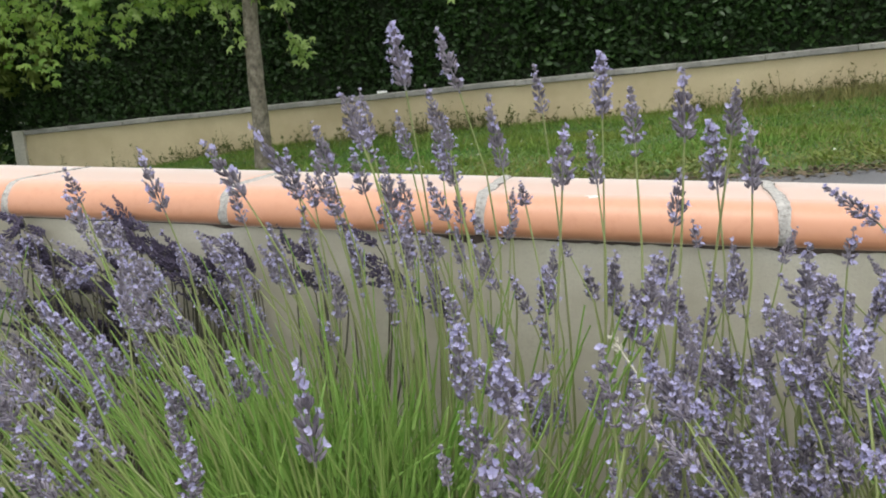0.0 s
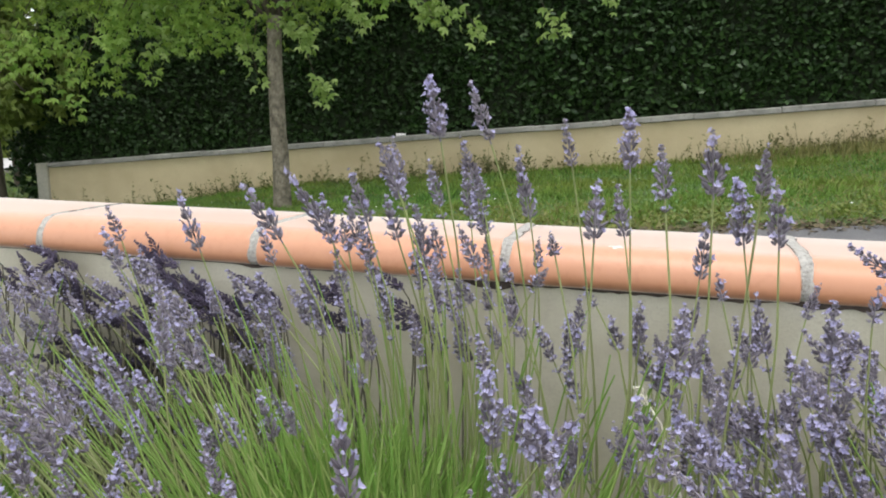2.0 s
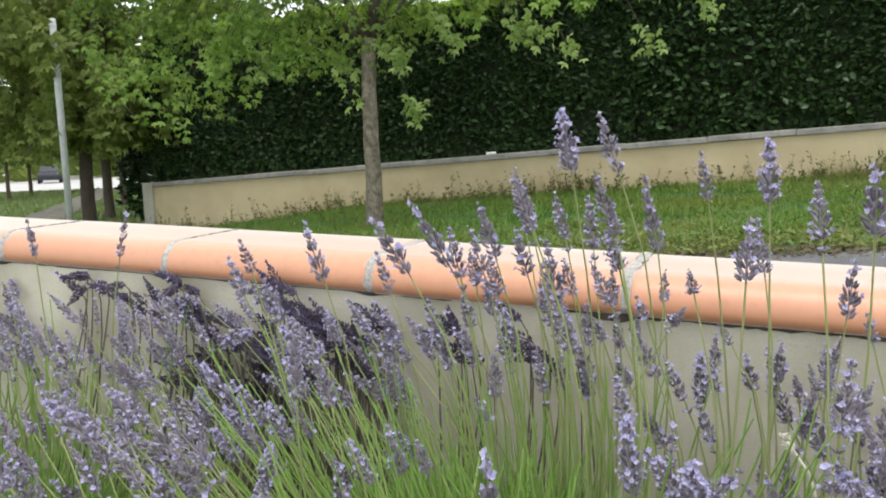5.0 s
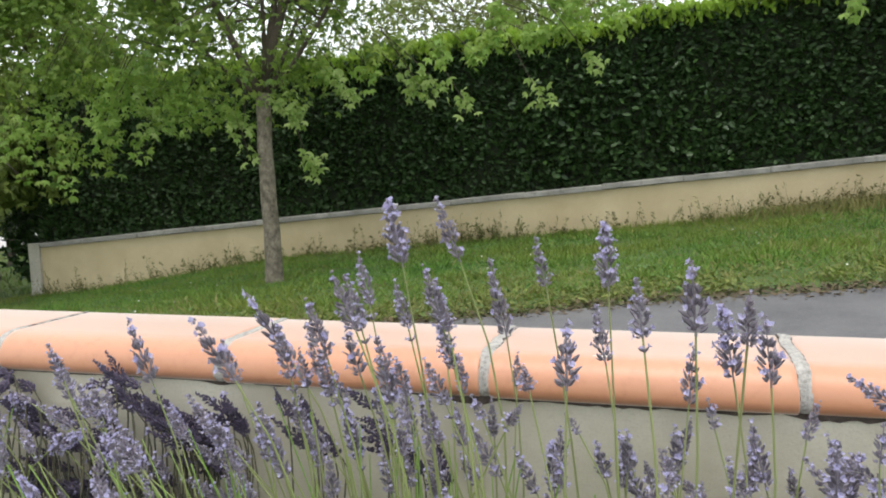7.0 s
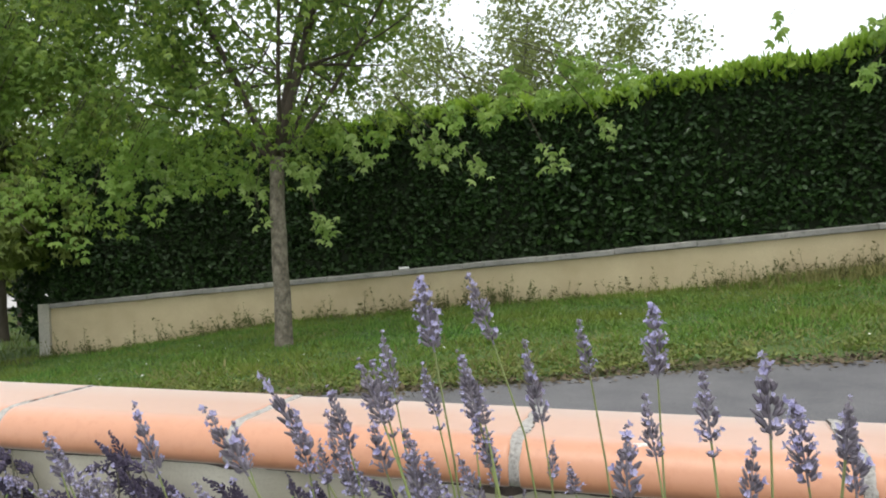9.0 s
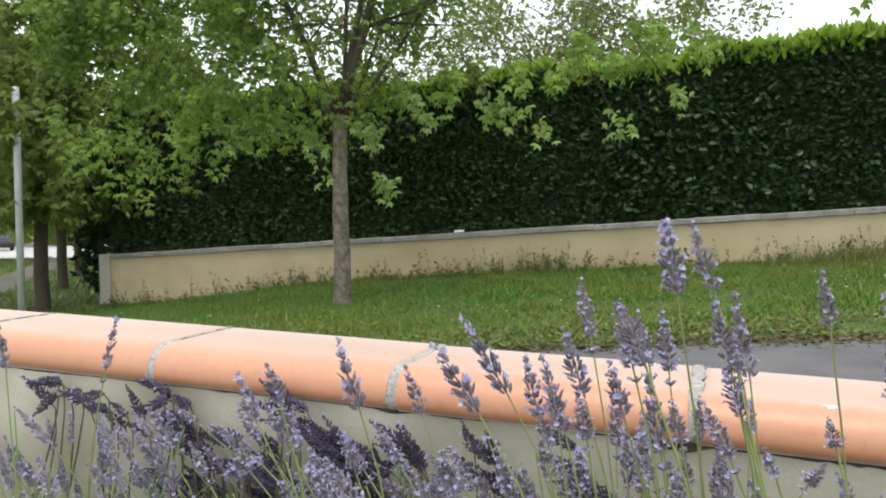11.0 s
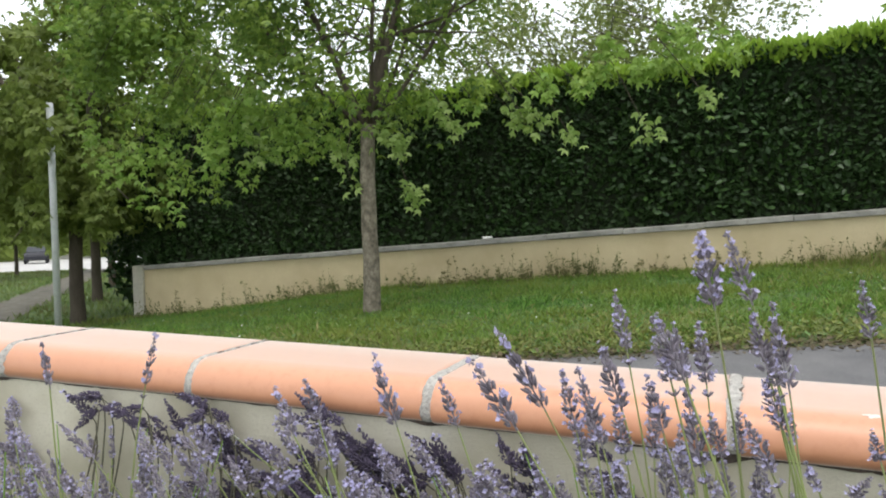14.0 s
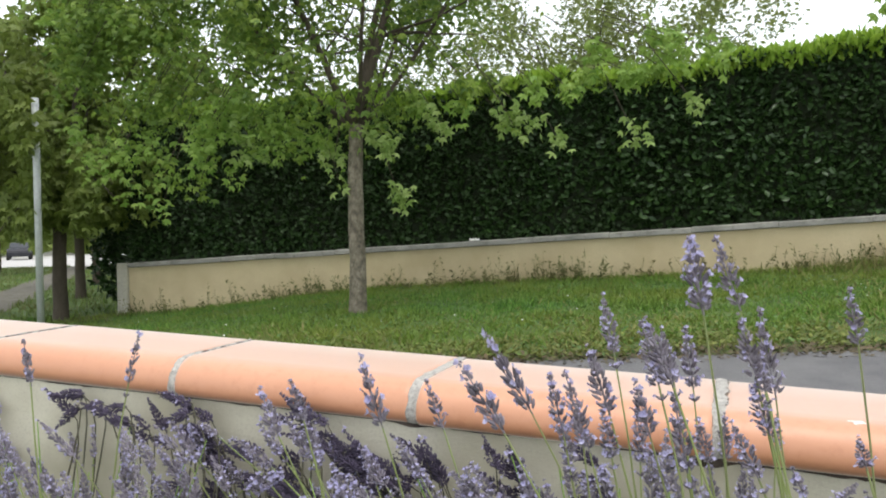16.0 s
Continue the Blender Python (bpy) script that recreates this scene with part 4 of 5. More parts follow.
def dark_shrubs():
    """Low dark bushes in the shade past the end of the garden wall."""
    rng = np.random.default_rng(31)
    for x, y, w, h, n in ((-11.25, 13.2, 0.8, 2.3, 2600), (-13.8, 16.6, 1.0, 2.4, 2200), (-17.7, 21.5, 1.3, 2.6, 1800)):
        s = thing("laurel_shrub", (x, y, float(ground_z(x, y))), "dark green laurel shrub in the shade of the street trees", "shrub", "shrubs beside the path")
        for _ in range(9):
            a = rng.uniform(0, 6.28)
            v, f = tube(branch_path(rng, (0, 0, -0.05), (0.4 * math.cos(a), 0.4 * math.sin(a), 1), h * 0.8, 4, 0.1), [0.02, 0.017, 0.014, 0.01, 0.006], 5, False)
            piece("branch", mesh_of("branch", v, f, DARK_BARK, True), s)
        u = rand_dirs(n, rng) * rng.uniform(0.35, 1, (n, 1)) ** 0.5
        lump = np.array([1 + 0.35 * noise.noise(2.2 * Vector(q) + Vector((x, 0, 0))) for q in u])
        c = u * lump[:, None] * (w, w, h * 0.5) + (0, 0, h * 0.5)
        c = c[c[:, 2] > 0.02]
        n2 = len(c)
        v, f = scatter(OVAL, OVAL_F, c, basis(rand_dirs(n2, rng) + (0, 0, 0.3), rand_dirs(n2, rng)), rng.uniform(0.12, 0.2, n2))
        tagged(piece("foliage", mesh_of("foliage", v, f, LAUREL), s), kind="stuff")


dark_shrubs()


# far greenery that closes the view
def far_woods():
    rng = np.random.default_rng(77)
    N = 9000
    a = rng.uniform(radians(-75), radians(75), N)
    dist = rng.uniform(84, 110, N)
    x, y = np.sin(a) * dist, np.cos(a) * dist
    top = np.array([6 + 3.0 * noise.noise((6 * b, 0, 1)) + 1.5 * noise.noise((23 * b, 0, 4)) for b in a])
    z = ground_z(x, y) + rng.uniform(0, 1, N) * top
    c = np.stack([x, y, z], 1)
    v, f = scatter(LOBED, LOBED_F, c, basis(rand_dirs(N, rng), rand_dirs(N, rng)), rng.uniform(1.0, 2.0, N))
    tagged(piece("far_woods", mesh_of("far_woods", v, f, STREET_LEAF)), "far green woods beyond the street", "woods", kind="stuff")


far_woods()


# ---- lavender ----
def floret_bud(base, direction, length, radius):
    """A small ribbed calyx: a spindle with four sides."""
    d = Vector(direction).normalized()
    v, f = tube([base, base + d * length * 0.5, base + d * length], [radius * 0.6, radius, radius * 0.35], 4, False)
    return v, f


def flower(rng, base, direction, size):
    """A two-lipped corolla: five small petals, cupped."""
    d = Vector(direction).normalized()
    u = d.orthogonal().normalized()
    w = d.cross(u)
    vs, fs = [base], []
    for k in range(5):
        a = 2 * math.pi * k / 5 + rng.uniform(-0.4, 0.4)
        r = u * math.cos(a) + w * math.sin(a)
        t = d.cross(r)
        n = len(vs)
        up = rng.uniform(0.4, 1.0)
        vs += [base + d * size * up * 0.7 + r * size * 0.45 + t * size * 0.36, base + d * size * up + r * size * rng.uniform(0.55, 0.95), base + d * size * up * 0.7 + r * size * 0.45 - t * size * 0.36]
        fs.append([0, n, n + 1, n + 2])
    return vs, fs


def spike_mesh(seed, length, width, bloom, calyx=None):
    """A lavender spike along +z from the origin: whorls of calyces with some open flowers."""
    rng = np.random.default_rng(seed)
    bud, flo = [], []
    bud.append(tube([(0, 0, -0.004), (0, 0, length * 0.5), (0, 0, length * 0.93)], [0.0012, 0.001, 0.0006], 4, False))
    whorls = int(round(length / 0.005))
    low = [0.0]
    if rng.uniform() < 0.5:
        low.append(-rng.uniform(0.016, 0.028))
    for k in range(whorls):
        q = k / (whorls - 1)
        z = length * (0.02 + 0.92 * q) + rng.uniform(-0.0022, 0.0022)
        w = width * (0.78 + 0.5 * math.sin(math.pi * min(q * 1.15 + 0.12, 1))) * (1.0 - 0.62 * q ** 2.2)
        count = int(round(8.0 - 3.5 * q))
        full = rng.uniform(0.6, 1.0)
        open_whorl = rng.uniform(0.2, 2.0)
        for j in range(count):
            a = 2 * math.pi * (j + 0.5 * (k % 2)) / count + rng.uniform(-0.4, 0.4)
            out = Vector((math.cos(a), math.sin(a), rng.uniform(0.4, 1.3) + 0.9 * q))
            base = Vector((0, 0, z + rng.uniform(-0.002, 0.002))) + Vector((math.cos(a), math.sin(a), 0)) * w * 0.3
            L = w * rng.uniform(0.4, 0.78)
            if rng.uniform() > full:
                continue
            bud.append(floret_bud(base, out, L, 0.0018 * rng.uniform(0.8, 1.25)))
            if rng.uniform() < 0.8 * bloom * open_whorl * (1.1 - 0.5 * abs(q - 0.5)):
                flo.append(flower(rng, base + out.normalized() * L * 0.95, out + Vector((math.cos(a), math.sin(a), 0)) * 0.6, 0.0034 * rng.uniform(0.5, 1.6)))
    for z in low[1:]:
        for j in range(5):
            a = 2 * math.pi * j / 5 + rng.uniform(-0.3, 0.3)
            out = Vector((math.cos(a), math.sin(a), 0.8))
            bud.append(floret_bud(Vector((0, 0, z)), out, width * 0.75, 0.0016))
            if rng.uniform() < bloom:
                flo.append(flower(rng, Vector((0, 0, z)) + out.normalized() * width * 0.7, out, 0.0042))
    bv, bf = joined(bud)
    fv, ff = joined(flo) if flo else ([], [])
    n = len(bv)
    return mesh_of("flower_spike", bv + fv, bf + [[i + n for i in q] for q in ff], [calyx or CALYX, COROLLA], False, [0] * len(bf) + [1] * len(ff))


SPIKES = [spike_mesh(300 + k, L, 1.16 * w, b) for k, (L, w, b) in enumerate((
    (0.066, 0.0103, 0.46), (0.076, 0.0103, 0.52), (0.055, 0.0086, 0.30), (0.084, 0.0108, 0.45), (0.045, 0.0077, 0.26), (0.07, 0.0113, 0.60),
    (0.062, 0.0077, 0.19), (0.08, 0.0103, 0.38), (0.054, 0.0103, 0.52), (0.07, 0.0081, 0.22)))]
# spikes in the shaded calyx colour
SPIKES += [spike_mesh(340 + k, L, w, 0.06, SHADE_CALYX) for k, (L, w) in enumerate(((0.06, 0.0105), (0.07, 0.011), (0.052, 0.0095)))]
# bare or budding spikes are the thin ones
SPIKE_LENGTHS = (0.066, 0.076, 0.055, 0.084, 0.045, 0.07, 0.062, 0.08, 0.054, 0.07, 0.06, 0.07, 0.052)
FULL, THIN, SHADED = (0, 1, 3, 5, 7, 8), (2, 4, 6, 9), (10, 11, 12)


def stalk(bush, rng, root, head, spike, way, size, shaded=False):
    """A thin square stem that bends from the root into the line of its flower spike; way: the spike's direction, size: its scale across and along."""
    o = Vector(bush.location)
    root, head, way = Vector(root), Vector(head), Vector(way).normalized()
    reach = (head - root).length
    mid = head - way * (0.05 if shaded else reach * 0.5) + Vector(rng.normal(0, 0.008, 3))
    pts = []
    for k in range(7):
        t = k / 6
        pts.append(root * (1 - t) ** 2 + mid * 2 * t * (1 - t) + head * t ** 2 - o)
    v, f = tube(pts, [0.002, 0.0019, 0.0018, 0.0016, 0.0014, 0.0012, 0.001], 5, False)
    st = piece("stem", mesh_of("stem", v, f, SHADE_STEM if shaded else STEM, True), bush)
    sp = piece("flower_spike", SPIKES[spike], st)
    q = Vector((0, 0, 1)).rotation_difference(way).to_matrix().to_4x4()
    sp.matrix_local = Matrix.Translation(pts[-1]) @ q @ Matrix.Rotation(rng.uniform(0, 6.28), 4, 'Z') @ Matrix.Diagonal((size[0], size[0], size[1], 1))


def tuft(bush, rng, centre, radius, n, top):
    """Narrow grey-green leaves at the foot of the bush."""
    o = np.array(bush.location)
    a, r = rng.uniform(0, 2 * math.pi, n), radius * np.sqrt(rng.uniform(0, 1, n))
    c = np.stack([centre[0] + r * np.cos(a), centre[1] + 0.8 * r * np.sin(a), 0.05 + rng.uniform(0, 1, n) ** 0.7 * (top - 0.05) * (1 - 0.45 * (r / radius) ** 2)], 1)
    d = np.stack([np.cos(a) * r / radius, np.sin(a) * r / radius, np.full(n, 1.3)], 1) + rng.normal(0, 0.3, (n, 3))
    shape = np.array(BLADE) * (0.6, 1, 1)
    v, f = scatter(shape, BLADE_F, c - o, basis(d, rand_dirs(n, rng)), rng.uniform(0.04, 0.085, n))
    tagged(piece("foliage", mesh_of("foliage", v, f, LAV_LEAF), bush, "narrow green lavender leaves"), kind="stuff")


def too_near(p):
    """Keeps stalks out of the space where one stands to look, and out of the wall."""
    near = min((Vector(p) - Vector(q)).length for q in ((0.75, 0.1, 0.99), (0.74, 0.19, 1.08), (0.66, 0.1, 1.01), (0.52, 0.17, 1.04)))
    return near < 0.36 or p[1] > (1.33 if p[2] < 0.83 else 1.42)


# flower heads that stand out: the spike's foot, how far its tip leans along the wall, and its height
# well above the coping
HIGH_HEADS = [
    (0.461, 1.022, 0.961, -0.013, 0.074), (0.492, 1.143, 0.953, -0.028, 0.083), (0.671, 1.143, 0.916, -0.002, 0.079), (0.604, 1.107, 0.922, -0.01, 0.062),
    (0.72, 0.918, 0.902, -0.005, 0.055), (0.765, 0.935, 0.904, -0.002, 0.062), (0.346, 1.205, 0.886, -0.015, 0.075), (0.423, 0.989, 0.894, -0.017, 0.063),
    (0.423, 1.139, 0.867, -0.014, 0.065), (0.658, 0.871, 0.868, 0.001, 0.053), (0.8, 0.821, 0.915, 0.002, 0.043), (0.374, 1.001, 0.862, -0.02, 0.065),
    (0.441, 0.929, 0.907, -0.023, 0.057), (0.509, 1, 0.903, -0.015, 0.06), (0.517, 1, 0.89, -0.012, 0.042),
]
# against the coping
COPING_HEADS = [
    (0.53, 1.22, 0.843, -0.02, 0.109), (0.436, 1.246, 0.843, -0.011, 0.077), (0.256, 1.141, 0.824, -0.047, 0.093), (0.274, 0.969, 0.844, -0.042, 0.063),
    (0.34, 1.075, 0.801, -0.029, 0.09), (0.096, 1.065, 0.812, -0.021, 0.078), (0.054, 0.96, 0.837, -0.012, 0.049), (-0.084, 1.121, 0.77, -0.031, 0.057),
    (-0.427, 1.037, 0.833, -0.008, 0.064), (-0.334, 1.123, 0.825, 0.022, 0.074), (0.8, 1.018, 0.843, -0.009, 0.075), (0.758, 1.144, 0.782, 0.007, 0.064),
    (0.476, 1.189, 0.773, -0.001, 0.054), (0.6, 1.002, 0.828, -0.007, 0.027), (0.349, 1, 0.826, -0.008, 0.045),
]
# at the coping's lower edge
EDGE_HEADS = [
    (0.413, 1, 0.843, -0.013, 0.049), (0.448, 1, 0.812, -0.013, 0.076), (0.521, 1, 0.851, -0.016, 0.047), (0.329, 1, 0.836, -0.016, 0.063),
    (0.953, 1.02, 0.809, -0.054, 0.038), (0.341, 1, 0.774, -0.012, 0.051), (0.377, 1, 0.817, -0.009, 0.051), (0.511, 1, 0.81, -0.025, 0.052),
    (0.55, 1, 0.798, -0.012, 0.028), (0.577, 1, 0.792, 0.016, 0.024), (0.467, 1, 0.82, -0.01, 0.048), (0.441, 1, 0.784, -0.014, 0.043),
    (0.723, 0.6, 0.771, -0.008, 0.039), (0.668, 1.11, 0.835, -0.012, 0.07), (0.83, 0.97, 0.85, -0.004, 0.06),
]
# on the blown-over flank
BLOWN_HEADS = [
    (0.09, 1.28, 0.754, -0.03, 0.072), (-0.471, 1.15, 0.695, -0.066, 0.053), (-0.539, 1.15, 0.634, -0.02, 0.071), (-0.481, 1.2, 0.68, -0.003, 0.051),
    (-0.355, 1.15, 0.67, -0.022, 0.072), (-0.254, 1.15, 0.705, -0.065, 0.054), (-0.245, 1.15, 0.66, -0.034, 0.043), (-0.113, 1.15, 0.714, -0.06, 0.035),
    (-0.023, 1.1, 0.748, -0.041, 0.049), (-0.015, 1.1, 0.749, -0.019, 0.056), (-0.156, 1.15, 0.68, 0.071, 0.031), (0.035, 1.1, 0.699, -0.025, 0.052),
    (-0.637, 1.15, 0.708, -0.012, 0.055), (-0.49, 1.1, 0.637, -0.055, 0.065), (-0.442, 1.15, 0.621, -0.017, 0.065), (0.018, 0.85, 0.613, -0.064, 0.062),
    (-0.04, 1.05, 0.592, -0.072, 0.09), (-0.209, 0.9, 0.617, -0.054, 0.04), (0.141, 0.7, 0.624, -0.045, 0.029),
]
# deep in the bush
LOW_HEADS = [
    (0.248, 1, 0.752, -0.043, 0.038), (0.236, 1, 0.75, -0.009, 0.048), (0.294, 1, 0.757, -0.009, 0.053), (0.502, 1, 0.769, -0.011, 0.031),
    (0.16, 0.85, 0.626, -0.052, 0.056), (0.283, 0.7, 0.645, -0.052, 0.037), (0.29, 0.9, 0.621, -0.017, 0.053), (0.402, 1.1, 0.667, -0.014, 0.065),
    (0.429, 1.1, 0.677, -0.008, 0.053), (0.613, 1.1, 0.627, -0.019, 0.056), (0.655, 1.2, 0.667, -0.009, 0.049), (0.682, 1.15, 0.674, -0.005, 0.035),
    (0.71, 1.2, 0.662, -0.006, 0.036), (0.732, 1.2, 0.671, -0.012, 0.037), (0.808, 1, 0.726, -0.018, 0.046), (0.486, 0.672, 0.677, -0.005, 0.081),
]
# on the near side of the bush
NEAR_HEADS = [
    (0.558, 0.871, 0.65, -0.009, 0.082), (0.596, 0.859, 0.688, 0.001, 0.044), (0.549, 0.892, 0.714, -0.015, 0.049), (0.637, 0.767, 0.702, 0.027, 0.034),
    (0.735, 0.816, 0.753, 0.008, 0.067), (0.747, 0.861, 0.743, 0.014, 0.045), (0.669, 0.5, 0.757, 0.004, 0.038), (0.888, 0.999, 0.727, -0.001, 0.072),
    (0.925, 1.001, 0.768, 0.004, 0.042), (0.343, 0.709, 0.65, -0.018, 0.043), (0.228, 0.664, 0.634, -0.02, 0.05), (0.346, 0.851, 0.65, -0.009, 0.042),
    (0.732, 0.6, 0.757, 0.006, 0.033), (0.668, 0.6, 0.7, -0.008, 0.07),
]


def lavender():
    bushes = [(0.45, 0.93, "wide lavender bush in full mauve bloom against the bed wall"), (1.25, 0.95, "dense lavender bush with dusky mauve spikes"),
              (-0.5, 1.0, "lavender bush with drooping mauve spikes beside the wall"), (-1.12, 1.05, "lavender bush with mauve spikes further along the wall")]
    rng = np.random.default_rng(17)
    made = []
    for x, y, text in bushes:
        b = thing("lavender_bush", (x, y, 0.02), text, "lavender", "lavender bushes along the bed wall")
        tuft(b, rng, (x - 0.07, y) if x == 0.45 else (x, y), 0.34, 10000 if x == 0.45 else 7000, 0.6 if x == 0.45 else 0.52 if x > 1 else 0.44)
        made.append(b)

    def plant(index, head, way, spike, size, under=0.75):
        x, y, _ = bushes[index]
        root = (x + under * (head[0] - x) + rng.normal(0, 0.04), y + under * (head[1] - y) + rng.normal(0, 0.04), 0.28 + rng.uniform(-0.06, 0.08))
        if index == 0 and head[0] < -0.05 and head[2] < 0.78:
            # the outer flank of the bush is blown over and leans out
            root = (rng.uniform(0.05, 0.35), head[1] - rng.uniform(0.0, 0.15), rng.uniform(0.2, 0.36))
        stalk(made[index], rng, root, head, spike, way, size)

    def sprinkle(index, head, lean=-0.3, wag=0.2, kinds=None, under=0.6):
        """A head of no special place; most lean the way the wind blows."""
        kinds = kinds or (FULL if rng.uniform() < 0.72 else THIN)
        k = rng.uniform(0.78, 1.0)
        plant(index, head, (lean + rng.normal(0, wag), rng.normal(0, wag), 1.0), int(rng.choice(kinds)), (k, k * rng.uniform(0.9, 1.15)), under)

    for heads in (HIGH_HEADS, COPING_HEADS, EDGE_HEADS, BLOWN_HEADS, LOW_HEADS, NEAR_HEADS):
        for x, y, z, dx, dz in heads:
            length = math.hypot(dx, dz)
            spike = int(rng.choice(FULL)) if length > 0.048 and x > -0.2 else int(rng.choice(THIN))
            along = length / SPIKE_LENGTHS[spike]
            wide = min(max(along, 0.82), 1.05) * (0.88 if x < -0.2 else 1.0)
            plant(2 if x < -0.25 else 1 if x > 0.86 and z < 0.8 else 0, (x, y, z), (dx, rng.normal(0, 0.006), dz), spike, (wide, along), 0.8)
    # denser drifts between them
    for _ in range(24):
        sprinkle(0, (rng.uniform(-0.35, 0.28), rng.uniform(0.98, 1.28), rng.uniform(0.6, 0.73)), -0.8, 0.4)
    for _ in range(17):
        sprinkle(0, (rng.uniform(0.2, 0.68), rng.uniform(0.98, 1.29), rng.uniform(0.655, 0.765)), -0.15, 0.15, under=0.8)
    for _ in range(190):
        p = (rng.uniform(0.76, 1.25), rng.uniform(0.6, 1.2), rng.uniform(0.48, 0.71))
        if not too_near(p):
            sprinkle(1, p, -0.5, 0.6, FULL + THIN, 0.85)
    for _ in range(9):
        sprinkle(0, (rng.uniform(0.52, 0.8), rng.uniform(1.0, 1.28), rng.uniform(0.63, 0.74)), -0.1, 0.2, under=0.85)
    # the rest of the stalks spread like fans
    for index, count, zc, fall, zspread in ((0, 95, 0.72, 0.4, 0.08), (1, 235, 0.63, 0.2, 0.08), (2, 92, 0.63, 0.2, 0.06), (3, 150, 0.63, 0.2, 0.06)):
        x, y, _ = bushes[index]
        done = 0
        while done < count:
            a = rng.uniform(0, 2 * math.pi)
            r = 0.58 * math.sqrt(rng.uniform(0.02, 1))
            p = (x - (0.1, 0.12, 0, 0)[index] + r * math.cos(a), y + 0.75 * r * math.sin(a), zc - fall * r ** 1.6 + rng.normal(0, zspread))
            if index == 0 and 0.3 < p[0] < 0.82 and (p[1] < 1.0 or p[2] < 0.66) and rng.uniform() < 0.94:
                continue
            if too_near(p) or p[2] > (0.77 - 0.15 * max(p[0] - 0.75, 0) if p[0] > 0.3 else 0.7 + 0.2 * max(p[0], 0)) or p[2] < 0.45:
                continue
            sprinkle(0 if index == 2 and p[0] > -0.6 and rng.uniform() < 0.8 else index, p, -0.85 if p[0] < 0.15 else -0.3 if p[0] < 0.4 else -0.15, 0.35)
            done += 1
    # dark heads paint soft shadows on the wall, most of them almost flat
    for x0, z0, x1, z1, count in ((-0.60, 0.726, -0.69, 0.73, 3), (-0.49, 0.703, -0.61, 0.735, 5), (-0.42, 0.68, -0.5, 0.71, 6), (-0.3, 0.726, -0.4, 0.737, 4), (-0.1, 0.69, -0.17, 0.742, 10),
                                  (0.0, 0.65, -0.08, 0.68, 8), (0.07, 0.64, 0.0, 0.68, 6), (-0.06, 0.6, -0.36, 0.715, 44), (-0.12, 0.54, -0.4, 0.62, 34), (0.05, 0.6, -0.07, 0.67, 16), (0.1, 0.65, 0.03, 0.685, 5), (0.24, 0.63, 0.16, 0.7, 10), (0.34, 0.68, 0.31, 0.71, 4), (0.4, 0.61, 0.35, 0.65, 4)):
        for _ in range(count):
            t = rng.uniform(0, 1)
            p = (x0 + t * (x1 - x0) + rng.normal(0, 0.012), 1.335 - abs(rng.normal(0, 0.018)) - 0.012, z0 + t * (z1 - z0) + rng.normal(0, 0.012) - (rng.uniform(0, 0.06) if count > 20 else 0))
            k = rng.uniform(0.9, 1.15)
            stalk(made[2 if p[0] < -0.3 else 0], rng, (p[0] + rng.normal(0.04, 0.03), 1.2 + rng.normal(0, 0.03), 0.3), p, int(rng.choice(SHADED)), (x1 - x0 + rng.normal(0, 0.03), -0.012, z1 - z0 + rng.normal(0, 0.03)), (k, k), True)
    for index in range(4):
        x, y, _ = bushes[index]
        # green stems that have not flowered yet
        young = []
        for _ in range(460 if index == 0 else 110):
            a = rng.uniform(0, 2 * math.pi)
            r = 0.36 * math.sqrt(rng.uniform(0, 1))
            tip = Vector((x + r * math.cos(a) - (0.25 * max(0.45 - x - r * math.cos(a) + 0.2, 0) if index == 0 else 0.05), y + 0.75 * r * math.sin(a), rng.uniform(0.5, 0.74)))
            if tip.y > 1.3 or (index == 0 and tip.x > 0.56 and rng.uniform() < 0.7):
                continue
            b = made[index]
            o = Vector(b.location)
            root = Vector((x + 0.4 * r * math.cos(a), y + 0.4 * r * math.sin(a), 0.25))
            v, f = tube([root - o, (root + tip) / 2 - o + Vector(rng.normal(0, 0.018, 3)), tip - o + Vector(rng.normal(0, 0.02, 3))], [0.002, 0.0017, 0.001], 4, False)
            young.append((v, f))
        v, f = joined(young)
        tagged(piece("young_growth", mesh_of("young_growth", v, f, STEM_YOUNG, True), made[index], "fresh green flowerless shoots"), kind="stuff")


lavender()


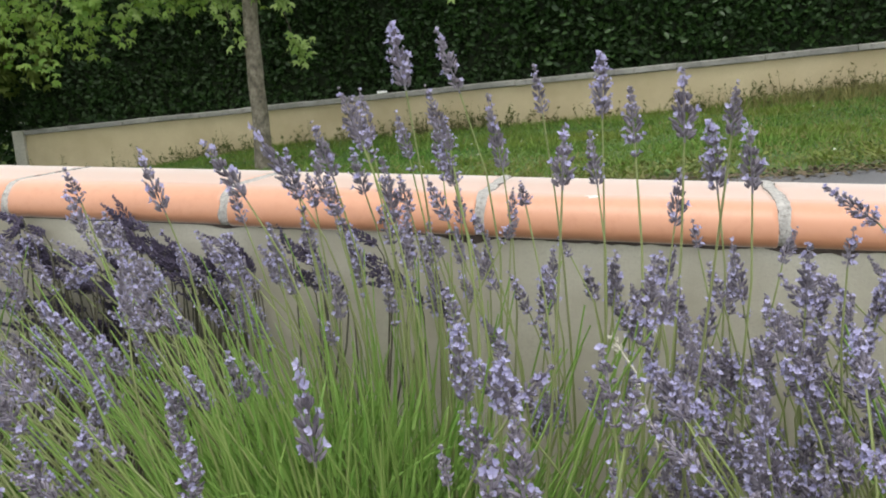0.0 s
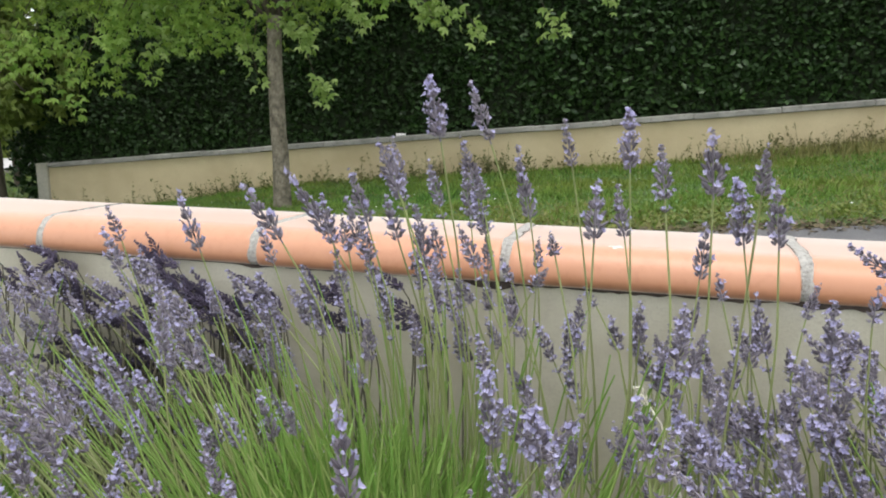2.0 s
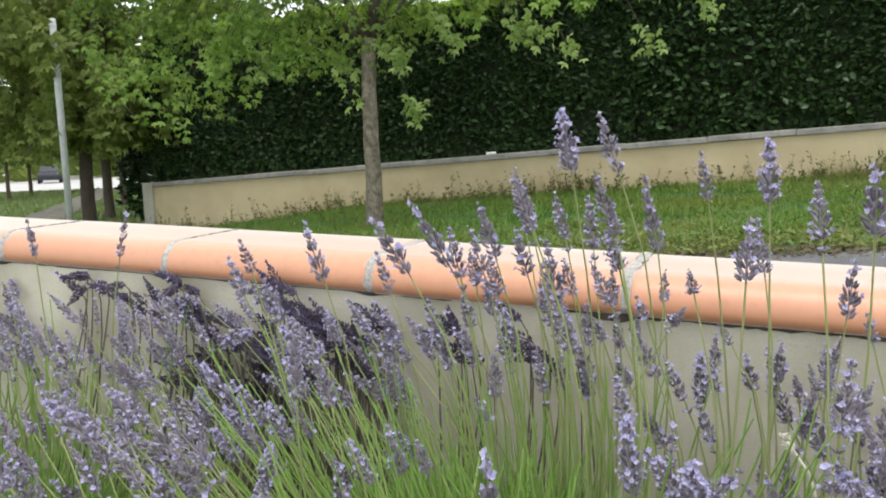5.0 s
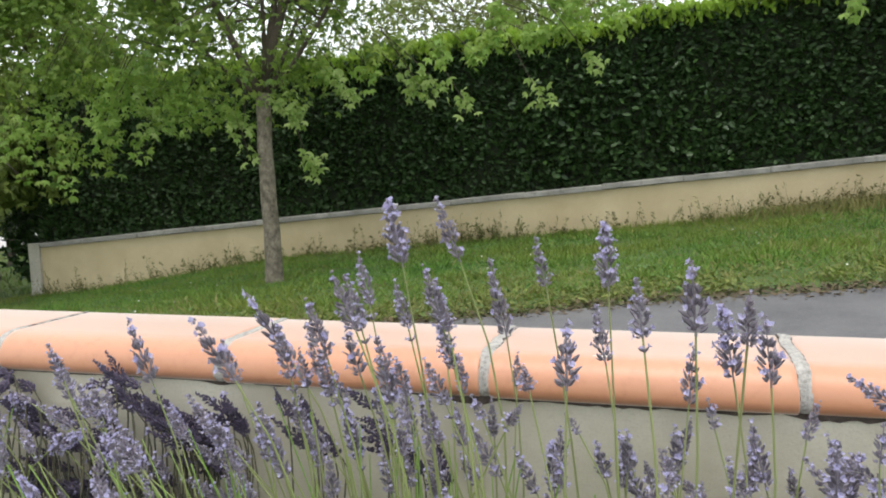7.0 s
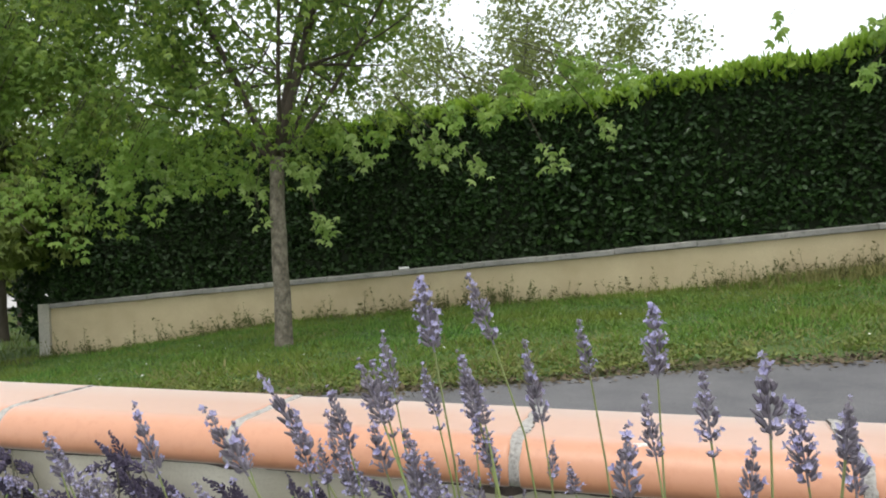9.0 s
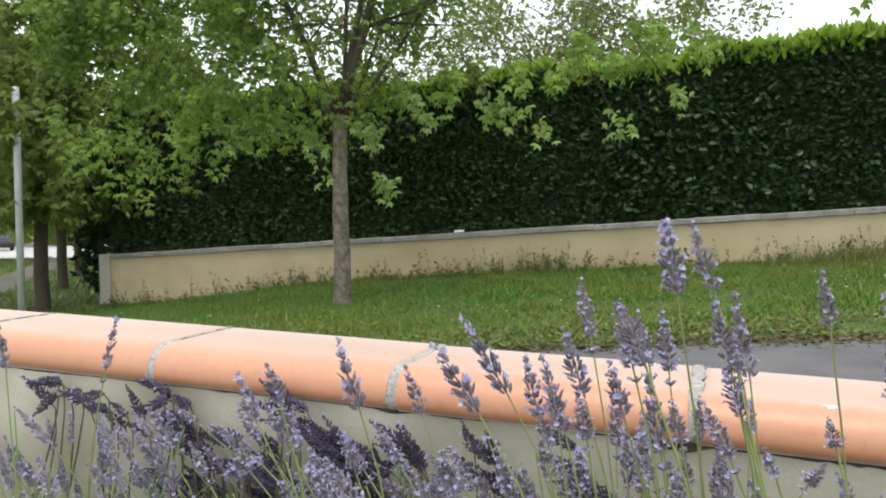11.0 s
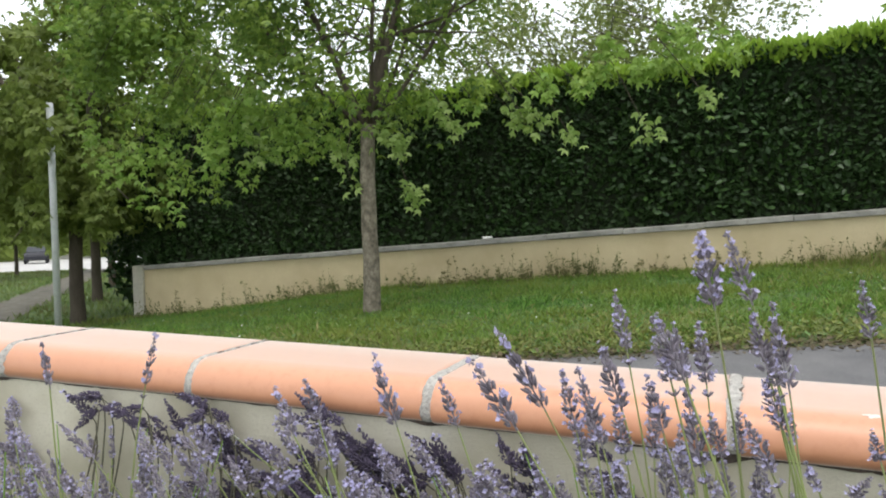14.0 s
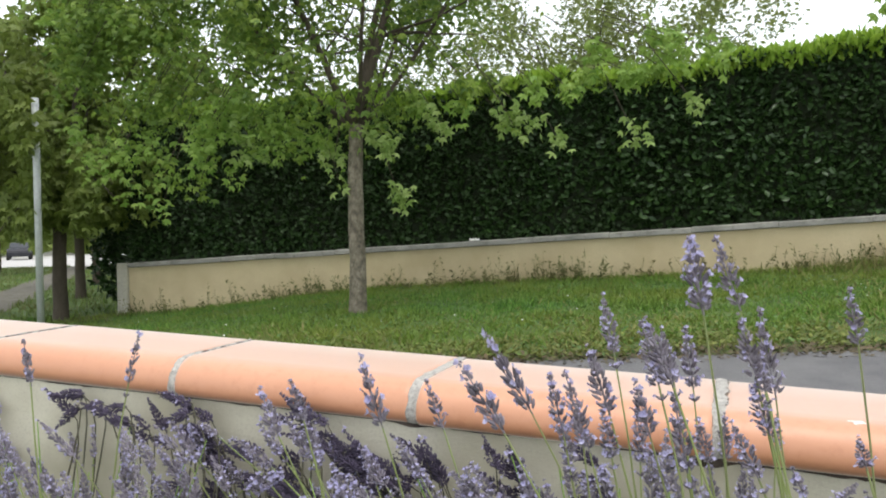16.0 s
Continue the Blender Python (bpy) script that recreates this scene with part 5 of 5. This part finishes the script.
def bleached_stalk():
    """A dead flower stalk, bleached by the sun, leaning among the live ones."""
    pale = material("bleached_straw", (0.55, 0.52, 0.42), (0.7, 0.67, 0.56), 60, (0.42, 0.39, 0.3), 200, 0.9, 0.2)
    t = thing("dry_stalk", (0.78, 0.98, 0.28), "bleached dead lavender stalk with a frayed pale head", "dry stalk")
    rng = np.random.default_rng(51)
    o = Vector(t.location)
    foot, bend, tip = Vector((0.8, 0.985, 0.28)) - o, Vector((0.719, 1.0, 0.642)) - o, Vector((0.697, 1.0, 0.675)) - o
    v, f = tube([foot, (foot + bend) / 2 + Vector((0.008, 0, 0.01)), bend, tip], [0.002, 0.0018, 0.0015, 0.0012], 5)
    piece("stem", mesh_of("stem", v, f, pale, True), t)
    buds = [floret_bud(tip + Vector(rng.normal(0, 0.0025, 3)) + (tip - bend) * rng.uniform(-0.3, 0.25), (rng.normal(-0.4, 0.7), rng.normal(0, 0.7), rng.uniform(0.3, 1)), rng.uniform(0.004, 0.008), 0.0014) for _ in range(26)]
    v, f = joined(buds)
    piece("flower_spike", mesh_of("flower_spike", v, f, pale), t)


bleached_stalk()


def paper_scraps():
    """Crumpled white scraps caught between the cap and the hedge."""
    white = material("white_paper", (0.72, 0.72, 0.7), (0.8, 0.8, 0.78), 20, (0.6, 0.6, 0.57), 90, 0.8, 0.3)
    rng = np.random.default_rng(52)
    for x in (-3.32, 3.65):
        n = 9
        vs = [(0.14 * (i / (n - 1) - 0.5), 0.05 * (j / 4 - 0.5), 0.012 + 0.03 * rng.uniform(0, 1) * (1 if 0 < j < 4 else 0.25)) for j in range(5) for i in range(n)]
        fs = [[j * n + i, j * n + i + 1, (j + 1) * n + i + 1, (j + 1) * n + i] for j in range(4) for i in range(n - 1)]
        vs += [(a, b, 0.0) for a, b, _ in vs]
        k = 5 * n
        fs += [[q + k for q in f[::-1]] for f in fs[:4 * (n - 1)]]
        rim = [*range(n), *range(2 * n - 1, k, n), *range(k - 2, 4 * n - 1, -1), *range(3 * n, 0, -n)]
        fs += [[a, b, b + k, a + k] for a, b in zip(rim[1:] + rim[:1], rim)]
        ob = piece("paper_scrap", mesh_of("paper_scrap", vs, fs, white))
        ob.location = (x, HEDGE_Y + 0.03, cap_z(x) + 0.002)
        ob.rotation_euler = (0, -0.06, 0.2)
        tagged(ob, "crumpled white paper scrap lying on the wall's cap", "paper", "paper scraps on the cap")


paper_scraps()
